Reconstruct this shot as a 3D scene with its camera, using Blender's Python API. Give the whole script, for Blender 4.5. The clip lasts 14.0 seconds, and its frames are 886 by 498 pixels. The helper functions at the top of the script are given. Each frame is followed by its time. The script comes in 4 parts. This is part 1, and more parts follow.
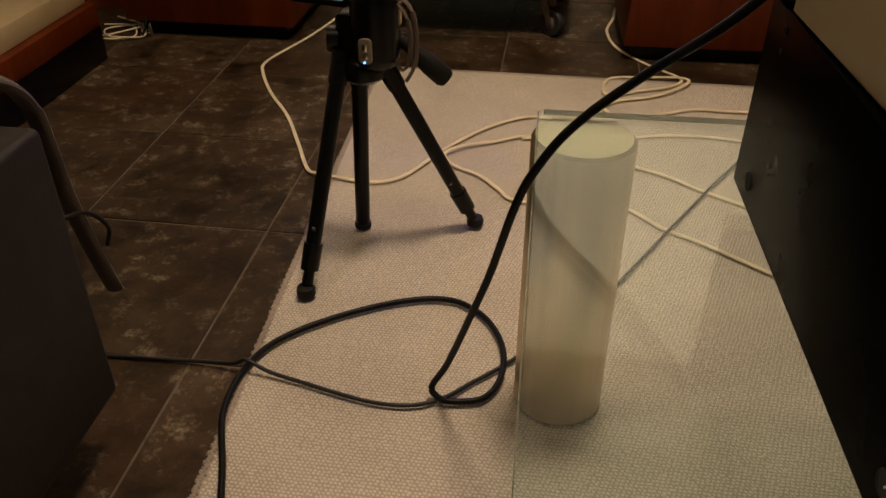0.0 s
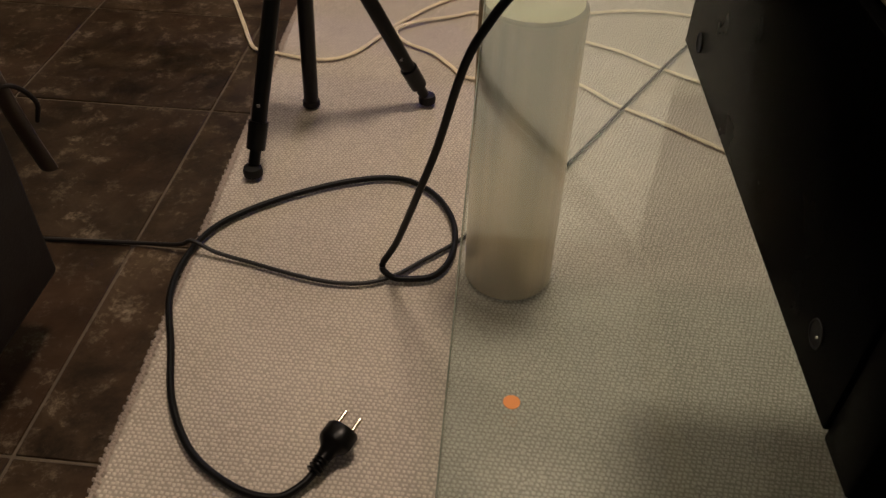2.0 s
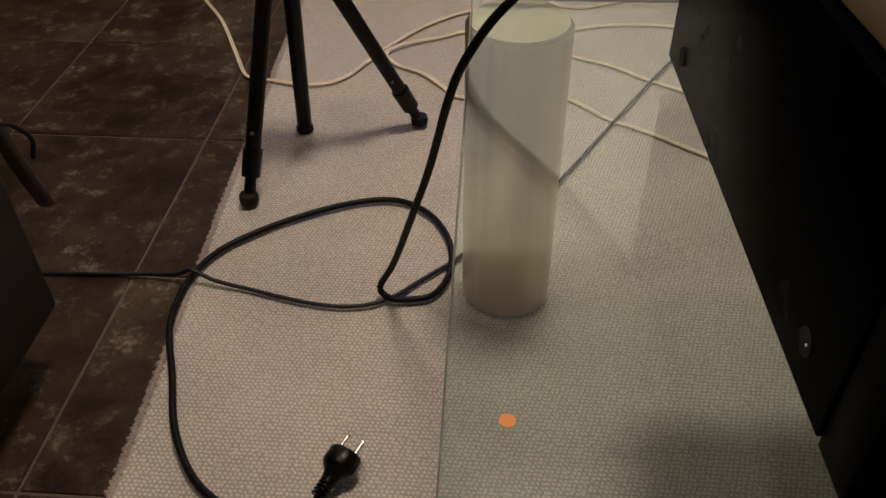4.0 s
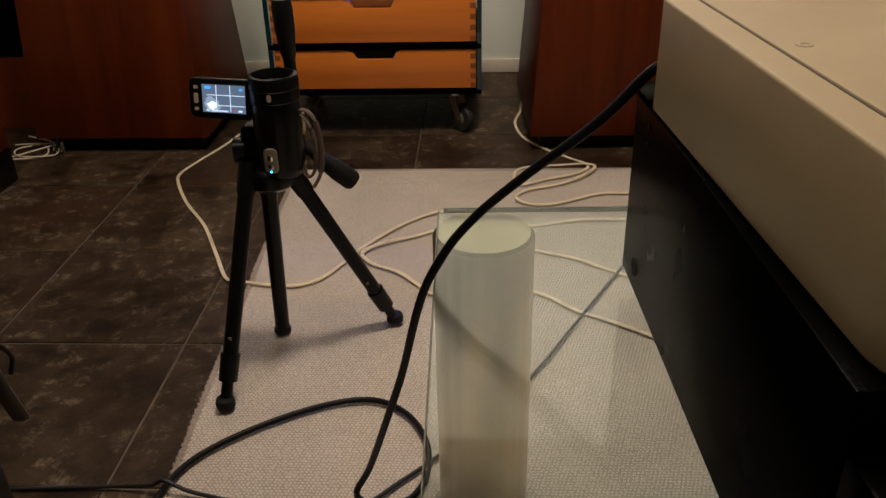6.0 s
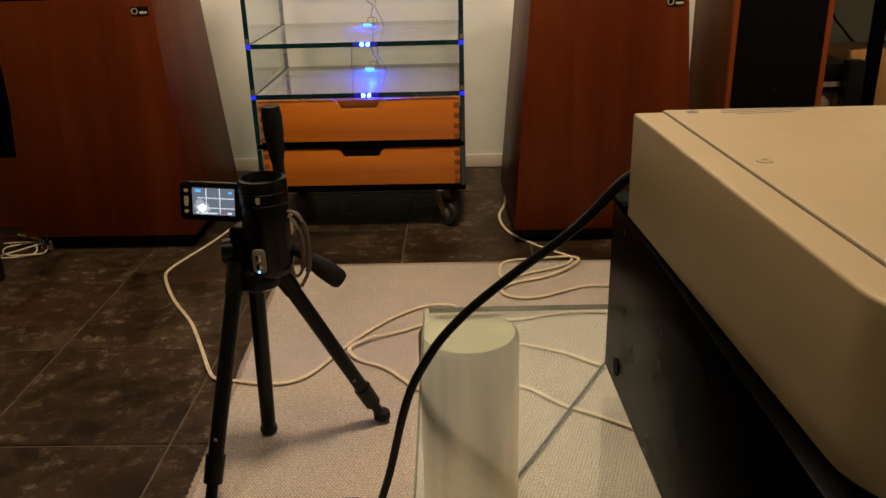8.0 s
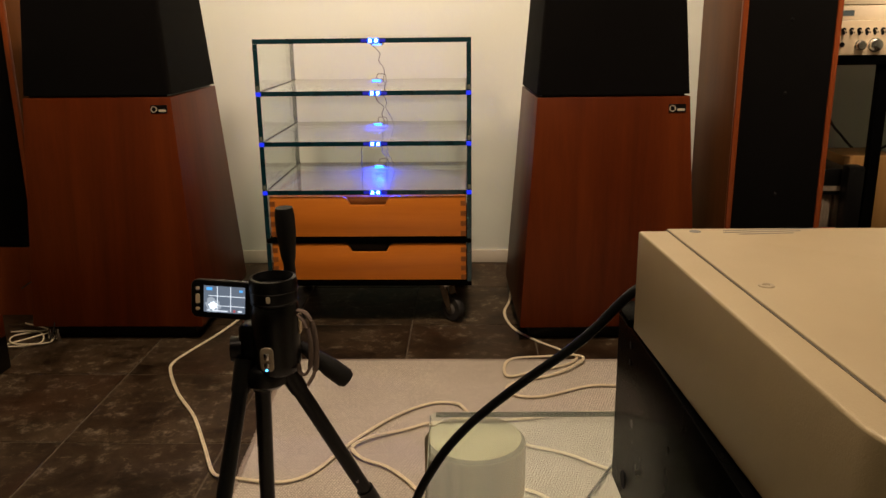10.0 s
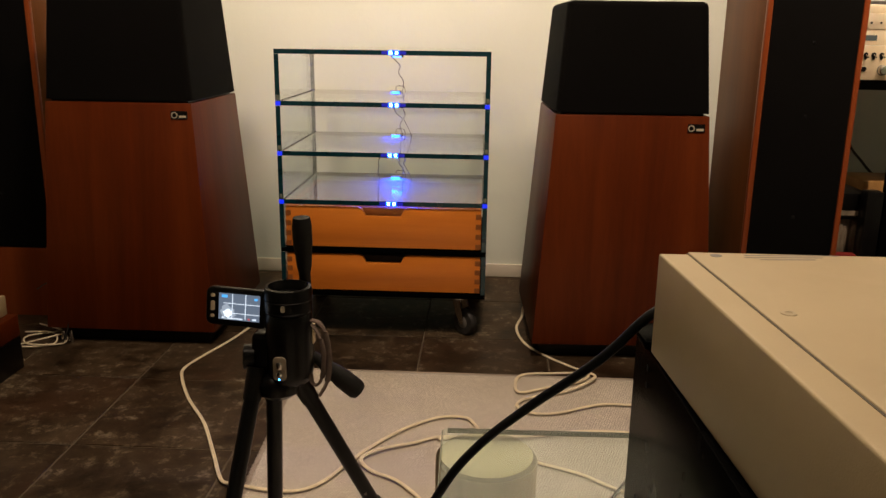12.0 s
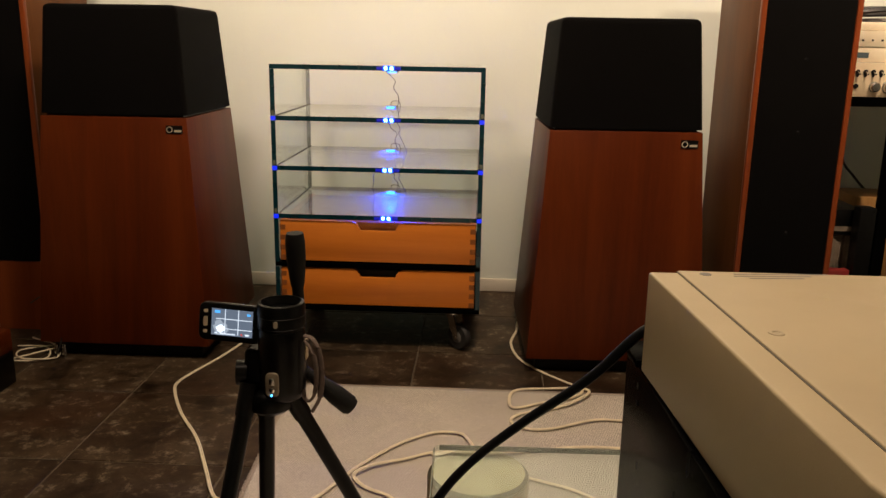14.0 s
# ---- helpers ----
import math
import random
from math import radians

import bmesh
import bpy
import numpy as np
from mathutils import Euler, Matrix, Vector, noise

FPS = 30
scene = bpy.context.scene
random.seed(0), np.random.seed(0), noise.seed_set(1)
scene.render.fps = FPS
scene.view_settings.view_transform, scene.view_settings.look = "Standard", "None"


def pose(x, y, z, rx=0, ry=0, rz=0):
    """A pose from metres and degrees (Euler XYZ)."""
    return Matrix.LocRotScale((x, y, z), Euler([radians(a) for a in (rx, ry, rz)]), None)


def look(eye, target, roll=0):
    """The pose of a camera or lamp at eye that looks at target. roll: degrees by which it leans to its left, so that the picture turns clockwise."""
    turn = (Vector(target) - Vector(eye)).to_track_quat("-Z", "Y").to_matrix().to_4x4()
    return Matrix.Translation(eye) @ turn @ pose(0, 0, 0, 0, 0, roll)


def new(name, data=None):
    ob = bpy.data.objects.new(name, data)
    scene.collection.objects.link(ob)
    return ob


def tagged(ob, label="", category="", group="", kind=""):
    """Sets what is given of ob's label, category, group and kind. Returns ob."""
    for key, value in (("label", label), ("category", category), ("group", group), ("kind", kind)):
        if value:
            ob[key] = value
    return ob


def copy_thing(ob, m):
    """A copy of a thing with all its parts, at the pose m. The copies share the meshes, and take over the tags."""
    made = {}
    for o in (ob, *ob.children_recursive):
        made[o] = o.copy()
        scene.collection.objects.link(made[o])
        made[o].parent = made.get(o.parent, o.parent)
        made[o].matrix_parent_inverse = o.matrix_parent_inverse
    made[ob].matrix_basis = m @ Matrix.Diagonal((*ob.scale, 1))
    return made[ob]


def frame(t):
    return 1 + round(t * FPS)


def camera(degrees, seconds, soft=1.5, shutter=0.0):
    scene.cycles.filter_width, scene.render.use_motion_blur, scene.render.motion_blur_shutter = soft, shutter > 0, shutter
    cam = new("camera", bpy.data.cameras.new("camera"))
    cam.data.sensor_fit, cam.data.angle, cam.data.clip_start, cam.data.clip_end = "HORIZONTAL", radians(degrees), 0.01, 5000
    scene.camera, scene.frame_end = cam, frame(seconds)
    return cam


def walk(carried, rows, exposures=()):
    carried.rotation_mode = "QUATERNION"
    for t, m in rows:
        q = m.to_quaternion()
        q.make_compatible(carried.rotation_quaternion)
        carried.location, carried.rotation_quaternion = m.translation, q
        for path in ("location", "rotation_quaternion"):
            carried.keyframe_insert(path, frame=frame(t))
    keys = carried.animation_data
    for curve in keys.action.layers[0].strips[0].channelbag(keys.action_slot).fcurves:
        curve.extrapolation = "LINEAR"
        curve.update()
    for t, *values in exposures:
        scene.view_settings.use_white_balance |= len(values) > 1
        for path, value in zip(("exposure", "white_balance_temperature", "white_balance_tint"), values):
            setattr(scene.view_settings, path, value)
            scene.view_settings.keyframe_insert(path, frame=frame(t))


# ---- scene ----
cam = camera(56.7, 14.0)
PATH = [
    (0, (0.122, 0.241, 0.751), (-0.11, 1.88, -0.372), 0.1),
    (0.5, (0.13, 0.242, 0.744), (-0.012, 1.831, -0.462), 2.1),
    (1, (0.133, 0.244, 0.732), (0.013, 1.765, -0.561), 2.4),
    (1.5, (0.135, 0.246, 0.727), (0.021, 1.729, -0.611), 1.9),
    (2, (0.136, 0.246, 0.726), (0.019, 1.735, -0.604), 1.7),
    (4.3, (0.142, 0.244, 0.734), (0.018, 1.773, -0.55), -0.7),
    (4.5, (0.142, 0.246, 0.736), (0.016, 1.789, -0.53), -0.7),
    (5, (0.149, 0.244, 0.747), (0.019, 1.861, -0.422), -1.0),
    (5.5, (0.152, 0.241, 0.757), (0.032, 1.932, -0.304), -1.5),
    (6, (0.154, 0.237, 0.767), (0.066, 2.002, -0.17), -1.4),
    (6.5, (0.154, 0.234, 0.769), (0.082, 2.02, -0.128), -1.3),
    (7, (0.154, 0.231, 0.778), (0.087, 2.046, -0.058), -1.5),
    (7.5, (0.158, 0.228, 0.782), (0.102, 2.068, 0.001), -1.6),
    (8, (0.157, 0.227, 0.786), (0.102, 2.083, 0.043), -1.6),
    (8.5, (0.158, 0.226, 0.79), (0.1, 2.096, 0.085), -1.5),
    (9, (0.158, 0.223, 0.796), (0.103, 2.114, 0.145), -1.1),
    (9.2, (0.157, 0.221, 0.8), (0.102, 2.123, 0.186), -1.1),
    (11.5, (0.148, 0.215, 0.811), (0.059, 2.148, 0.303), 0.6),
    (12, (0.147, 0.218, 0.811), (0.055, 2.15, 0.302), 0.8),
    (12.5, (0.148, 0.218, 0.812), (0.056, 2.151, 0.307), 1.0),
    (13, (0.149, 0.217, 0.814), (0.056, 2.153, 0.322), 1.0),
    (13.5, (0.149, 0.216, 0.815), (0.062, 2.155, 0.334), 1.1),
    (14, (0.151, 0.217, 0.815), (0.068, 2.157, 0.338), 1.0),
]
walk(cam, [(t, look(eye, target, roll)) for t, eye, target, roll in PATH],
     [(0.0, 0.42, 6300, 10), (1.0, 0.36, 6000, 10), (1.5, 0.31, 5700, 10), (2.2, 0.31, 5600, 10), (4.3, 0.33, 5200, 10), (5.2, 0.36, 5200, 10), (6.5, 0.46, 5700, 10), (7.5, 0.50, 6300, 10), (9.0, 0.52, 6300, 10), (11.3, 0.57, 6000, 10), (14.0, 0.57, 6000, 10)])

# ---- world, light, exposure ----
world = bpy.data.worlds.new("room_dark")
world.use_nodes = True
world.node_tree.nodes["Background"].inputs[0].default_value = (0.9, 0.75, 0.55, 1)
world.node_tree.nodes["Background"].inputs[1].default_value = 0.004
scene.world = world
WARM = (1.0, 0.73, 0.49)


def area_lamp(name, m, size, watts, spread=180, colour=WARM):
    data = bpy.data.lights.new(name, "AREA")
    data.shape, data.size, data.energy, data.color, data.spread = "DISK", size, watts, colour, radians(spread)
    ob = new(name, data)
    ob.matrix_world = m
    return ob


area_lamp("ceiling_downlight", pose(-0.42, 0.75, 2.335), 0.16, 1.7, 115)
area_lamp("ceiling_lamp", pose(0.26, 1.28, 2.335), 0.34, 19.2)
# two unseen spots below the ceiling, added to brighten the wall behind the loudspeakers
area_lamp("wall_spot", look((0.34, 1.42, 2.30), (0.34, 2.95, 1.78)), 0.40, 12.6, 105)
area_lamp("wall_spot", look((-0.60, 1.42, 2.30), (-0.62, 2.95, 1.78)), 0.40, 14.6, 105)
# narrow unseen lamp, added to lift the hi-fi shelf out of the tower's shadow
area_lamp("shelf_spot", look((1.42, 1.46, 2.30), (1.28, 2.55, 0.95)), 0.09, 2.6, 50)


# ---- materials ----
class Nodes:
    def __init__(self, name):
        self.m = bpy.data.materials.new(name)
        self.m.use_nodes = True
        self.t = self.m.node_tree
        self.p = self.t.nodes["Principled BSDF"]
        self.co = self.t.nodes.new("ShaderNodeTexCoord").outputs["Object"]

    def add(self, kind, **values):
        n = self.t.nodes.new(kind)
        for k, v in values.items():
            n.inputs[k].default_value = v
        return n

    def link(self, a, b):
        self.t.links.new(a, b)

    def stretched(self, sx, sy, sz):
        n = self.add("ShaderNodeMapping")
        n.inputs["Scale"].default_value = (sx, sy, sz)
        self.link(self.co, n.inputs["Vector"])
        return n.outputs[0]

    def noise(self, scale, detail=4.0, rough=0.55, distort=0.0, co=None):
        n = self.add("ShaderNodeTexNoise", Scale=scale, Detail=detail, Roughness=rough, Distortion=distort)
        self.link(co or self.co, n.inputs["Vector"])
        return n.outputs["Fac"]

    def ramp(self, fac, *stops):
        n = self.add("ShaderNodeValToRGB")
        e = n.color_ramp.elements
        while len(e) < len(stops):
            e.new(0.5)
        for el, (pos, col) in zip(e, stops):
            el.position, el.color = pos, (*col, 1)
        self.link(fac, n.inputs["Fac"])
        return n.outputs["Color"]

    def mix(self, fac, a, b, mode="MIX"):
        n = self.t.nodes.new("ShaderNodeMix")
        n.data_type, n.blend_type = "RGBA", mode
        for sock, v in ((n.inputs[0], fac), (n.inputs[6], a), (n.inputs[7], b)):
            if isinstance(v, (int, float)):
                sock.default_value = v
            elif isinstance(v, tuple):
                sock.default_value = (*v, 1)
            else:
                self.link(v, sock)
        return n.outputs[2]

    def bump(self, height, strength, distance):
        n = self.add("ShaderNodeBump", Strength=strength, Distance=distance)
        self.link(height, n.inputs["Height"])
        self.link(n.outputs[0], self.p.inputs["Normal"])

    def base(self, col):
        if isinstance(col, tuple):
            self.p.inputs["Base Color"].default_value = (*col, 1)
        else:
            self.link(col, self.p.inputs["Base Color"])

    def set(self, **values):
        for k, v in values.items():
            self.p.inputs[k.replace("_", " ")].default_value = v
        return self


def plain(name, col, rough=0.5, metal=0.0, vary=0.25, scale=18.0, bump=0.08, fine=220.0, **more):
    """Paint, plastic or metal with faint stains and a fine grain."""
    n = Nodes(name)
    dark = tuple(c * (1 - vary) for c in col)
    lite = tuple(min(1, c * (1 + vary * 0.6)) for c in col)
    n.base(n.ramp(n.noise(scale, 5, 0.6), (0.3, dark), (0.7, lite)))
    r = n.add("ShaderNodeMapRange")
    r.inputs["To Min"].default_value, r.inputs["To Max"].default_value = max(0.02, rough * 0.8), min(1, rough * 1.2)
    n.link(n.noise(scale * 2.3, 3), r.inputs["Value"])
    n.link(r.outputs[0], n.p.inputs["Roughness"])
    n.bump(n.noise(fine, 3), bump, 0.001)
    n.set(Metallic=metal, **more)
    return n.m


def glow(name, col, strength):
    n = Nodes(name)
    n.base((0.02, 0.02, 0.03))
    n.p.inputs["Emission Color"].default_value = (*col, 1)
    n.p.inputs["Emission Strength"].default_value = strength
    return n.m


def glass(name, col, dust=0.0):
    """Clear plate: straight-through tint, a mirror shine that grows at low angles, and a film of dust."""
    n = Nodes(name)
    through_ = n.add("ShaderNodeBsdfTransparent", Color=(*col, 1))
    shine = n.add("ShaderNodeBsdfGlossy", Color=(1, 1, 1, 1), Roughness=0.0)
    film_ = n.add("ShaderNodeBsdfDiffuse", Color=(0.75, 0.76, 0.72, 1))
    face_ = n.add("ShaderNodeLayerWeight", Blend=0.5)
    power = n.add("ShaderNodeMath")
    power.operation = "POWER"
    n.link(face_.outputs["Facing"], power.inputs[0])
    power.inputs[1].default_value = 5.0
    gain = n.add("ShaderNodeMath")
    gain.operation = "MULTIPLY_ADD"
    n.link(power.outputs[0], gain.inputs[0])
    gain.inputs[1].default_value, gain.inputs[2].default_value = 0.95, 0.042
    mixed = n.add("ShaderNodeMixShader")
    n.link(gain.outputs[0], mixed.inputs[0])
    n.link(through_.outputs[0], mixed.inputs[1])
    n.link(shine.outputs[0], mixed.inputs[2])
    last = n.add("ShaderNodeMixShader")
    last.inputs[0].default_value = dust
    n.link(mixed.outputs[0], last.inputs[1])
    n.link(film_.outputs[0], last.inputs[2])
    out = [k for k in n.t.nodes if k.type == "OUTPUT_MATERIAL"][0]
    n.link(last.outputs[0], out.inputs["Surface"])
    n.t.nodes.remove(n.p)
    return n.m


def wood(name, dark, mid, lite, axis, rough=0.35, coat=0.25, ring=9.0, shine=0.2):
    """Veneer: long streaks along one axis, finer pores, a thin lacquer."""
    n = Nodes(name)
    sc = [ring * 6, ring * 6, ring * 6]
    sc[axis] = ring * 0.35
    wide = n.noise(1.0, 4, 0.6, 0.6, n.stretched(*[s * 0.22 for s in sc]))
    thin = n.noise(1.0, 5, 0.7, 0.2, n.stretched(*[s * 2.6 for s in sc]))
    col = n.ramp(wide, (0.28, dark), (0.5, mid), (0.75, lite))
    col = n.mix(0.16, col, n.ramp(thin, (0.35, dark), (0.65, lite)))
    n.base(col)
    n.bump(thin, 0.06, 0.0006)
    n.set(Roughness=rough, Coat_Weight=coat, Coat_Roughness=0.2, Specular_IOR_Level=shine)
    return n.m


def tile_stone():
    n = Nodes("brown_slate_tile")
    info = n.add("ShaderNodeObjectInfo")
    shift = n.add("ShaderNodeVectorMath")
    n.link(n.co, shift.inputs[0])
    off = n.add("ShaderNodeVectorMath")
    off.operation = "SCALE"
    off.inputs[0].default_value = (31.0, 17.0, 5.0)
    n.link(info.outputs["Random"], off.inputs["Scale"])
    n.link(off.outputs[0], shift.inputs[1])
    co = shift.outputs[0]
    cloud = n.noise(9.0, 8, 0.70, 0.3, co)
    rust = n.noise(3.2, 3, 0.5, 0.3, co)
    fleck = n.noise(30.0, 10, 0.80, 0.15, co)
    mist = n.noise(9.0, 6, 0.7, 0.2, co)
    col = n.ramp(cloud, (0.36, (0.0105, 0.0062, 0.0030)), (0.50, (0.033, 0.0205, 0.0102)), (0.72, (0.068, 0.047, 0.027)))
    col = n.mix(n.ramp(rust, (0.5, (0, 0, 0)), (0.7, (0.5, 0.5, 0.5))), col, (0.046, 0.0215, 0.010))
    col = n.mix(n.ramp(fleck, (0.525, (0, 0, 0)), (0.64, (0.85, 0.85, 0.85))), col, n.mix(n.ramp(mist, (0.40, (0, 0, 0)), (0.60, (1, 1, 1))), (0.036, 0.024, 0.013), (0.215, 0.175, 0.120)))
    tone = n.add("ShaderNodeMapRange")
    tone.inputs["To Min"].default_value, tone.inputs["To Max"].default_value = 0.98, 1.42
    n.link(info.outputs["Random"], tone.inputs["Value"])
    bright = n.add("ShaderNodeVectorMath")
    bright.operation = "SCALE"
    n.link(col, bright.inputs[0])
    n.link(tone.outputs[0], bright.inputs["Scale"])
    n.link(bright.outputs[0], n.p.inputs["Base Color"])
    r = n.add("ShaderNodeMapRange")
    r.inputs["To Min"].default_value, r.inputs["To Max"].default_value = 0.36, 0.60
    n.link(cloud, r.inputs["Value"])
    n.link(r.outputs[0], n.p.inputs["Roughness"])
    n.bump(n.noise(34.0, 6, 0.65, 0.3, co), 0.35, 0.002)
    n.set(Specular_IOR_Level=0.16)
    return n.m


def rug_wool(name, lite, dark):
    n = Nodes(name)
    big = n.noise(5.0, 4, 0.6)
    fine = n.noise(420.0, 3, 0.7)
    col = n.ramp(big, (0.35, dark), (0.65, lite))
    geo = n.add("ShaderNodeNewGeometry")
    col = n.mix(0.22, col, n.ramp(geo.outputs["Random Per Island"], (0.0, tuple(c * 0.72 for c in dark)), (1.0, lite)))
    stain = n.noise(1.7, 3, 0.5)
    col = n.mix(n.ramp(stain, (0.55, (0, 0, 0)), (0.75, (0.22, 0.22, 0.22))), col, tuple(c * 0.75 for c in dark))
    n.base(col)
    n.bump(fine, 0.5, 0.001)
    n.set(Roughness=0.95, Sheen_Weight=0.15)
    return n.m


def cloth(name, col, thread=900.0):
    n = Nodes(name)
    w = n.add("ShaderNodeTexVoronoi", Scale=thread)
    n.link(n.co, w.inputs["Vector"])
    n.base(n.ramp(n.noise(12, 4), (0.3, tuple(c * 0.7 for c in col)), (0.7, col)))
    n.bump(w.outputs["Distance"], 0.4, 0.001)
    n.set(Roughness=0.95, Specular_IOR_Level=0.1)
    return n.m


def brushed(name, col, rough, along):
    """Turned metal with soft streaks in one direction."""
    n = Nodes(name)
    sc = [70, 70, 70]
    sc[along] = 0.8
    line = n.noise(1.0, 4, 0.65, 0.0, n.stretched(*sc))
    n.base(n.ramp(line, (0.3, tuple(c * 0.80 for c in col)), (0.7, col)))
    tan = n.add("ShaderNodeTangent")
    tan.direction_type, tan.axis = "RADIAL", "Z"
    n.link(tan.outputs[0], n.p.inputs["Tangent"])
    n.set(Roughness=rough, Metallic=0.84, Anisotropic=0.4)
    return n.m


def faced(name, col, rough):
    """Metal faced on a lathe: fine rings, with the fan-shaped shine that they give."""
    n = Nodes(name)
    n.base(n.ramp(n.noise(14.0, 3), (0.3, tuple(c * 0.92 for c in col)), (0.7, col)))
    tan = n.add("ShaderNodeTangent")
    tan.direction_type, tan.axis = "RADIAL", "Z"
    n.link(tan.outputs[0], n.p.inputs["Tangent"])
    n.set(Roughness=rough, Metallic=0.9, Anisotropic=0.75)
    return n.m


def plaster():
    n = Nodes("white_rough_plaster")
    big = n.noise(1.4, 4, 0.5)
    n.base(n.ramp(big, (0.3, (0.655, 0.685, 0.61)), (0.7, (0.74, 0.775, 0.70))))
    lump = n.noise(38.0, 5, 0.6, 0.4)
    n.bump(lump, 0.22, 0.003)
    n.set(Roughness=0.85)
    return n.m


M_TILE = tile_stone()
M_GROUT = plain("sand_grout", (0.125, 0.098, 0.066), 0.9, vary=0.35, scale=30, bump=0.3)
M_RUG = rug_wool("beige_wool", (0.73, 0.665, 0.575), (0.63, 0.565, 0.485))
M_RUGBASE = rug_wool("beige_wool_ground", (0.46, 0.41, 0.345), (0.36, 0.32, 0.265))
M_RUGEDGE = rug_wool("greyed_wool_edge", (0.46, 0.39, 0.33), (0.28, 0.23, 0.19))
M_PLASTER = plaster()
M_CEIL = plain("ceiling_paint", (0.70, 0.67, 0.62), 0.9, vary=0.08, scale=2, bump=0.1)
M_SKIRT = plain("cream_gloss_paint", (0.74, 0.68, 0.56), 0.4, vary=0.1, scale=6)
M_CHERRY = wood("red_brown_veneer", (0.056, 0.0085, 0.0009), (0.092, 0.0152, 0.0016), (0.132, 0.0265, 0.0033), 2, 0.40, 0.0, shine=0.15)
M_CHERRYTALL = wood("brown_veneer", (0.080, 0.0265, 0.0062), (0.112, 0.0400, 0.0098), (0.145, 0.054, 0.0140), 2, 0.42, 0.0, shine=0.09)
M_EDGEWOOD = wood("orange_lacquered_lip", (0.13, 0.025, 0.005), (0.18, 0.037, 0.007), (0.22, 0.05, 0.010), 2, 0.35, 0.15)
M_BEECH = wood("honey_beech", (0.48, 0.135, 0.012), (0.62, 0.188, 0.017), (0.70, 0.24, 0.026), 0, 0.38, 0.3, 7)
M_BEECHEND = wood("end_grain_beech", (0.18, 0.055, 0.012), (0.24, 0.08, 0.017), (0.30, 0.10, 0.022), 1, 0.5, 0.1, 12)
M_PALEWOOD = wood("pale_oak", (0.20, 0.10, 0.028), (0.26, 0.14, 0.042), (0.32, 0.18, 0.06), 2, 0.5, 0.1)
M_GRILLE = cloth("black_grille_cloth", (0.0022, 0.0018, 0.0016))
M_BLACK = plain("black_plastic", (0.0028, 0.0026, 0.0026), 0.30, Specular_IOR_Level=0.24, vary=0.3)
M_BLACKSATIN = plain("black_anodised_tube", (0.0028, 0.0028, 0.0028), 0.30, Specular_IOR_Level=0.2, vary=0.3, scale=40)
M_RUBBER = plain("black_rubber", (0.006, 0.0055, 0.005), 0.6, Specular_IOR_Level=0.25, vary=0.3, bump=0.2)
M_CABLE = plain("black_pvc_cable", (0.0055, 0.0055, 0.006), 0.42, Specular_IOR_Level=0.16, vary=0.3, scale=60)
M_LEAD = plain("grey_lead", (0.085, 0.07, 0.055), 0.5, vary=0.3, scale=60)
M_CABLETHIN = plain("thin_black_cable", (0.009, 0.008, 0.0075), 0.5, vary=0.3, scale=60)
M_WIRE = plain("cream_twin_wire", (0.84, 0.74, 0.54), 0.45, vary=0.15, scale=30)
M_STEELBLACK = plain("black_painted_steel", (0.0012, 0.0012, 0.0012), 0.26, Specular_IOR_Level=0.008, vary=0.25, scale=9, bump=0.12, fine=500)
M_CREAM = plain("cream_powder_coat", (0.42, 0.335, 0.195), 0.42, vary=0.07, scale=7, bump=0.12, fine=700)
M_SEAM = plain("dark_lid_seam", (0.10, 0.085, 0.06), 0.8)
M_CHROME = plain("chrome", (0.62, 0.60, 0.57), 0.18, 1.0, vary=0.15, scale=40)
M_NICKEL = plain("nickel_pin", (0.70, 0.62, 0.48), 0.25, 1.0, vary=0.15, scale=80)
M_SILVER = plain("champagne_panel", (0.76, 0.62, 0.42), 0.36, 0.3, vary=0.1, scale=12)
M_DULLSILVER = plain("dull_silver_plastic", (0.30, 0.25, 0.18), 0.35, 0.3, vary=0.15, scale=40)
M_ALUSIDE = brushed("turned_aluminium", (0.66, 0.53, 0.345), 0.33, 2)
M_ALUTOP = faced("faced_aluminium", (0.42, 0.36, 0.24), 0.32)
M_GLASS = glass("clear_green_glass", (0.955, 0.985, 0.975), 0.005)
M_TABLEGLASS = glass("table_glass", (0.90, 0.943, 0.93), 0.003)
M_GLASSDUSTY = glass("dusty_shelf_glass", (0.94, 0.97, 0.96), 0.045)
M_GLASSEDGE = plain("deep_green_glass_edge", (0.004, 0.030, 0.040), 0.12, vary=0.3, scale=30, bump=0.02, Coat_Weight=0.5)
M_GLASSBACK = plain("brownish_glass_back_edge", (0.20, 0.155, 0.095), 0.3, vary=0.25, scale=30, bump=0.02)
M_GLASSRIM = plain("pale_green_glass_rim", (0.15, 0.165, 0.125), 0.15, vary=0.3, scale=30, bump=0.02)
M_BLUE = glow("blue_led", (0.006, 0.050, 1.0), 5.0)
# emission standing in for the lights' blue spill along the glass edge
M_BLUEDIM = glow("blue_edge_halo", (0.001, 0.012, 1.0), 0.24)
# blue light on the corner joints, given by the material's emission
M_BLUESOFT = glow("blue_joint_glow", (0.002, 0.022, 1.0), 0.75)
M_SCREEN = glow("screen_dark_grey", (0.10, 0.12, 0.15), 0.9)
M_SCREENLINE = glow("screen_line", (0.8, 0.85, 0.9), 0.75)
M_SCREENSPOT = glow("screen_bright_spot", (0.85, 0.93, 1.0), 1.2)
M_WHEEL = plain("grey_wheel_plastic", (0.16, 0.15, 0.135), 0.5, vary=0.2)
M_TYRE = plain("worn_grey_tyre", (0.028, 0.026, 0.024), 0.6, vary=0.3, scale=60, bump=0.2)
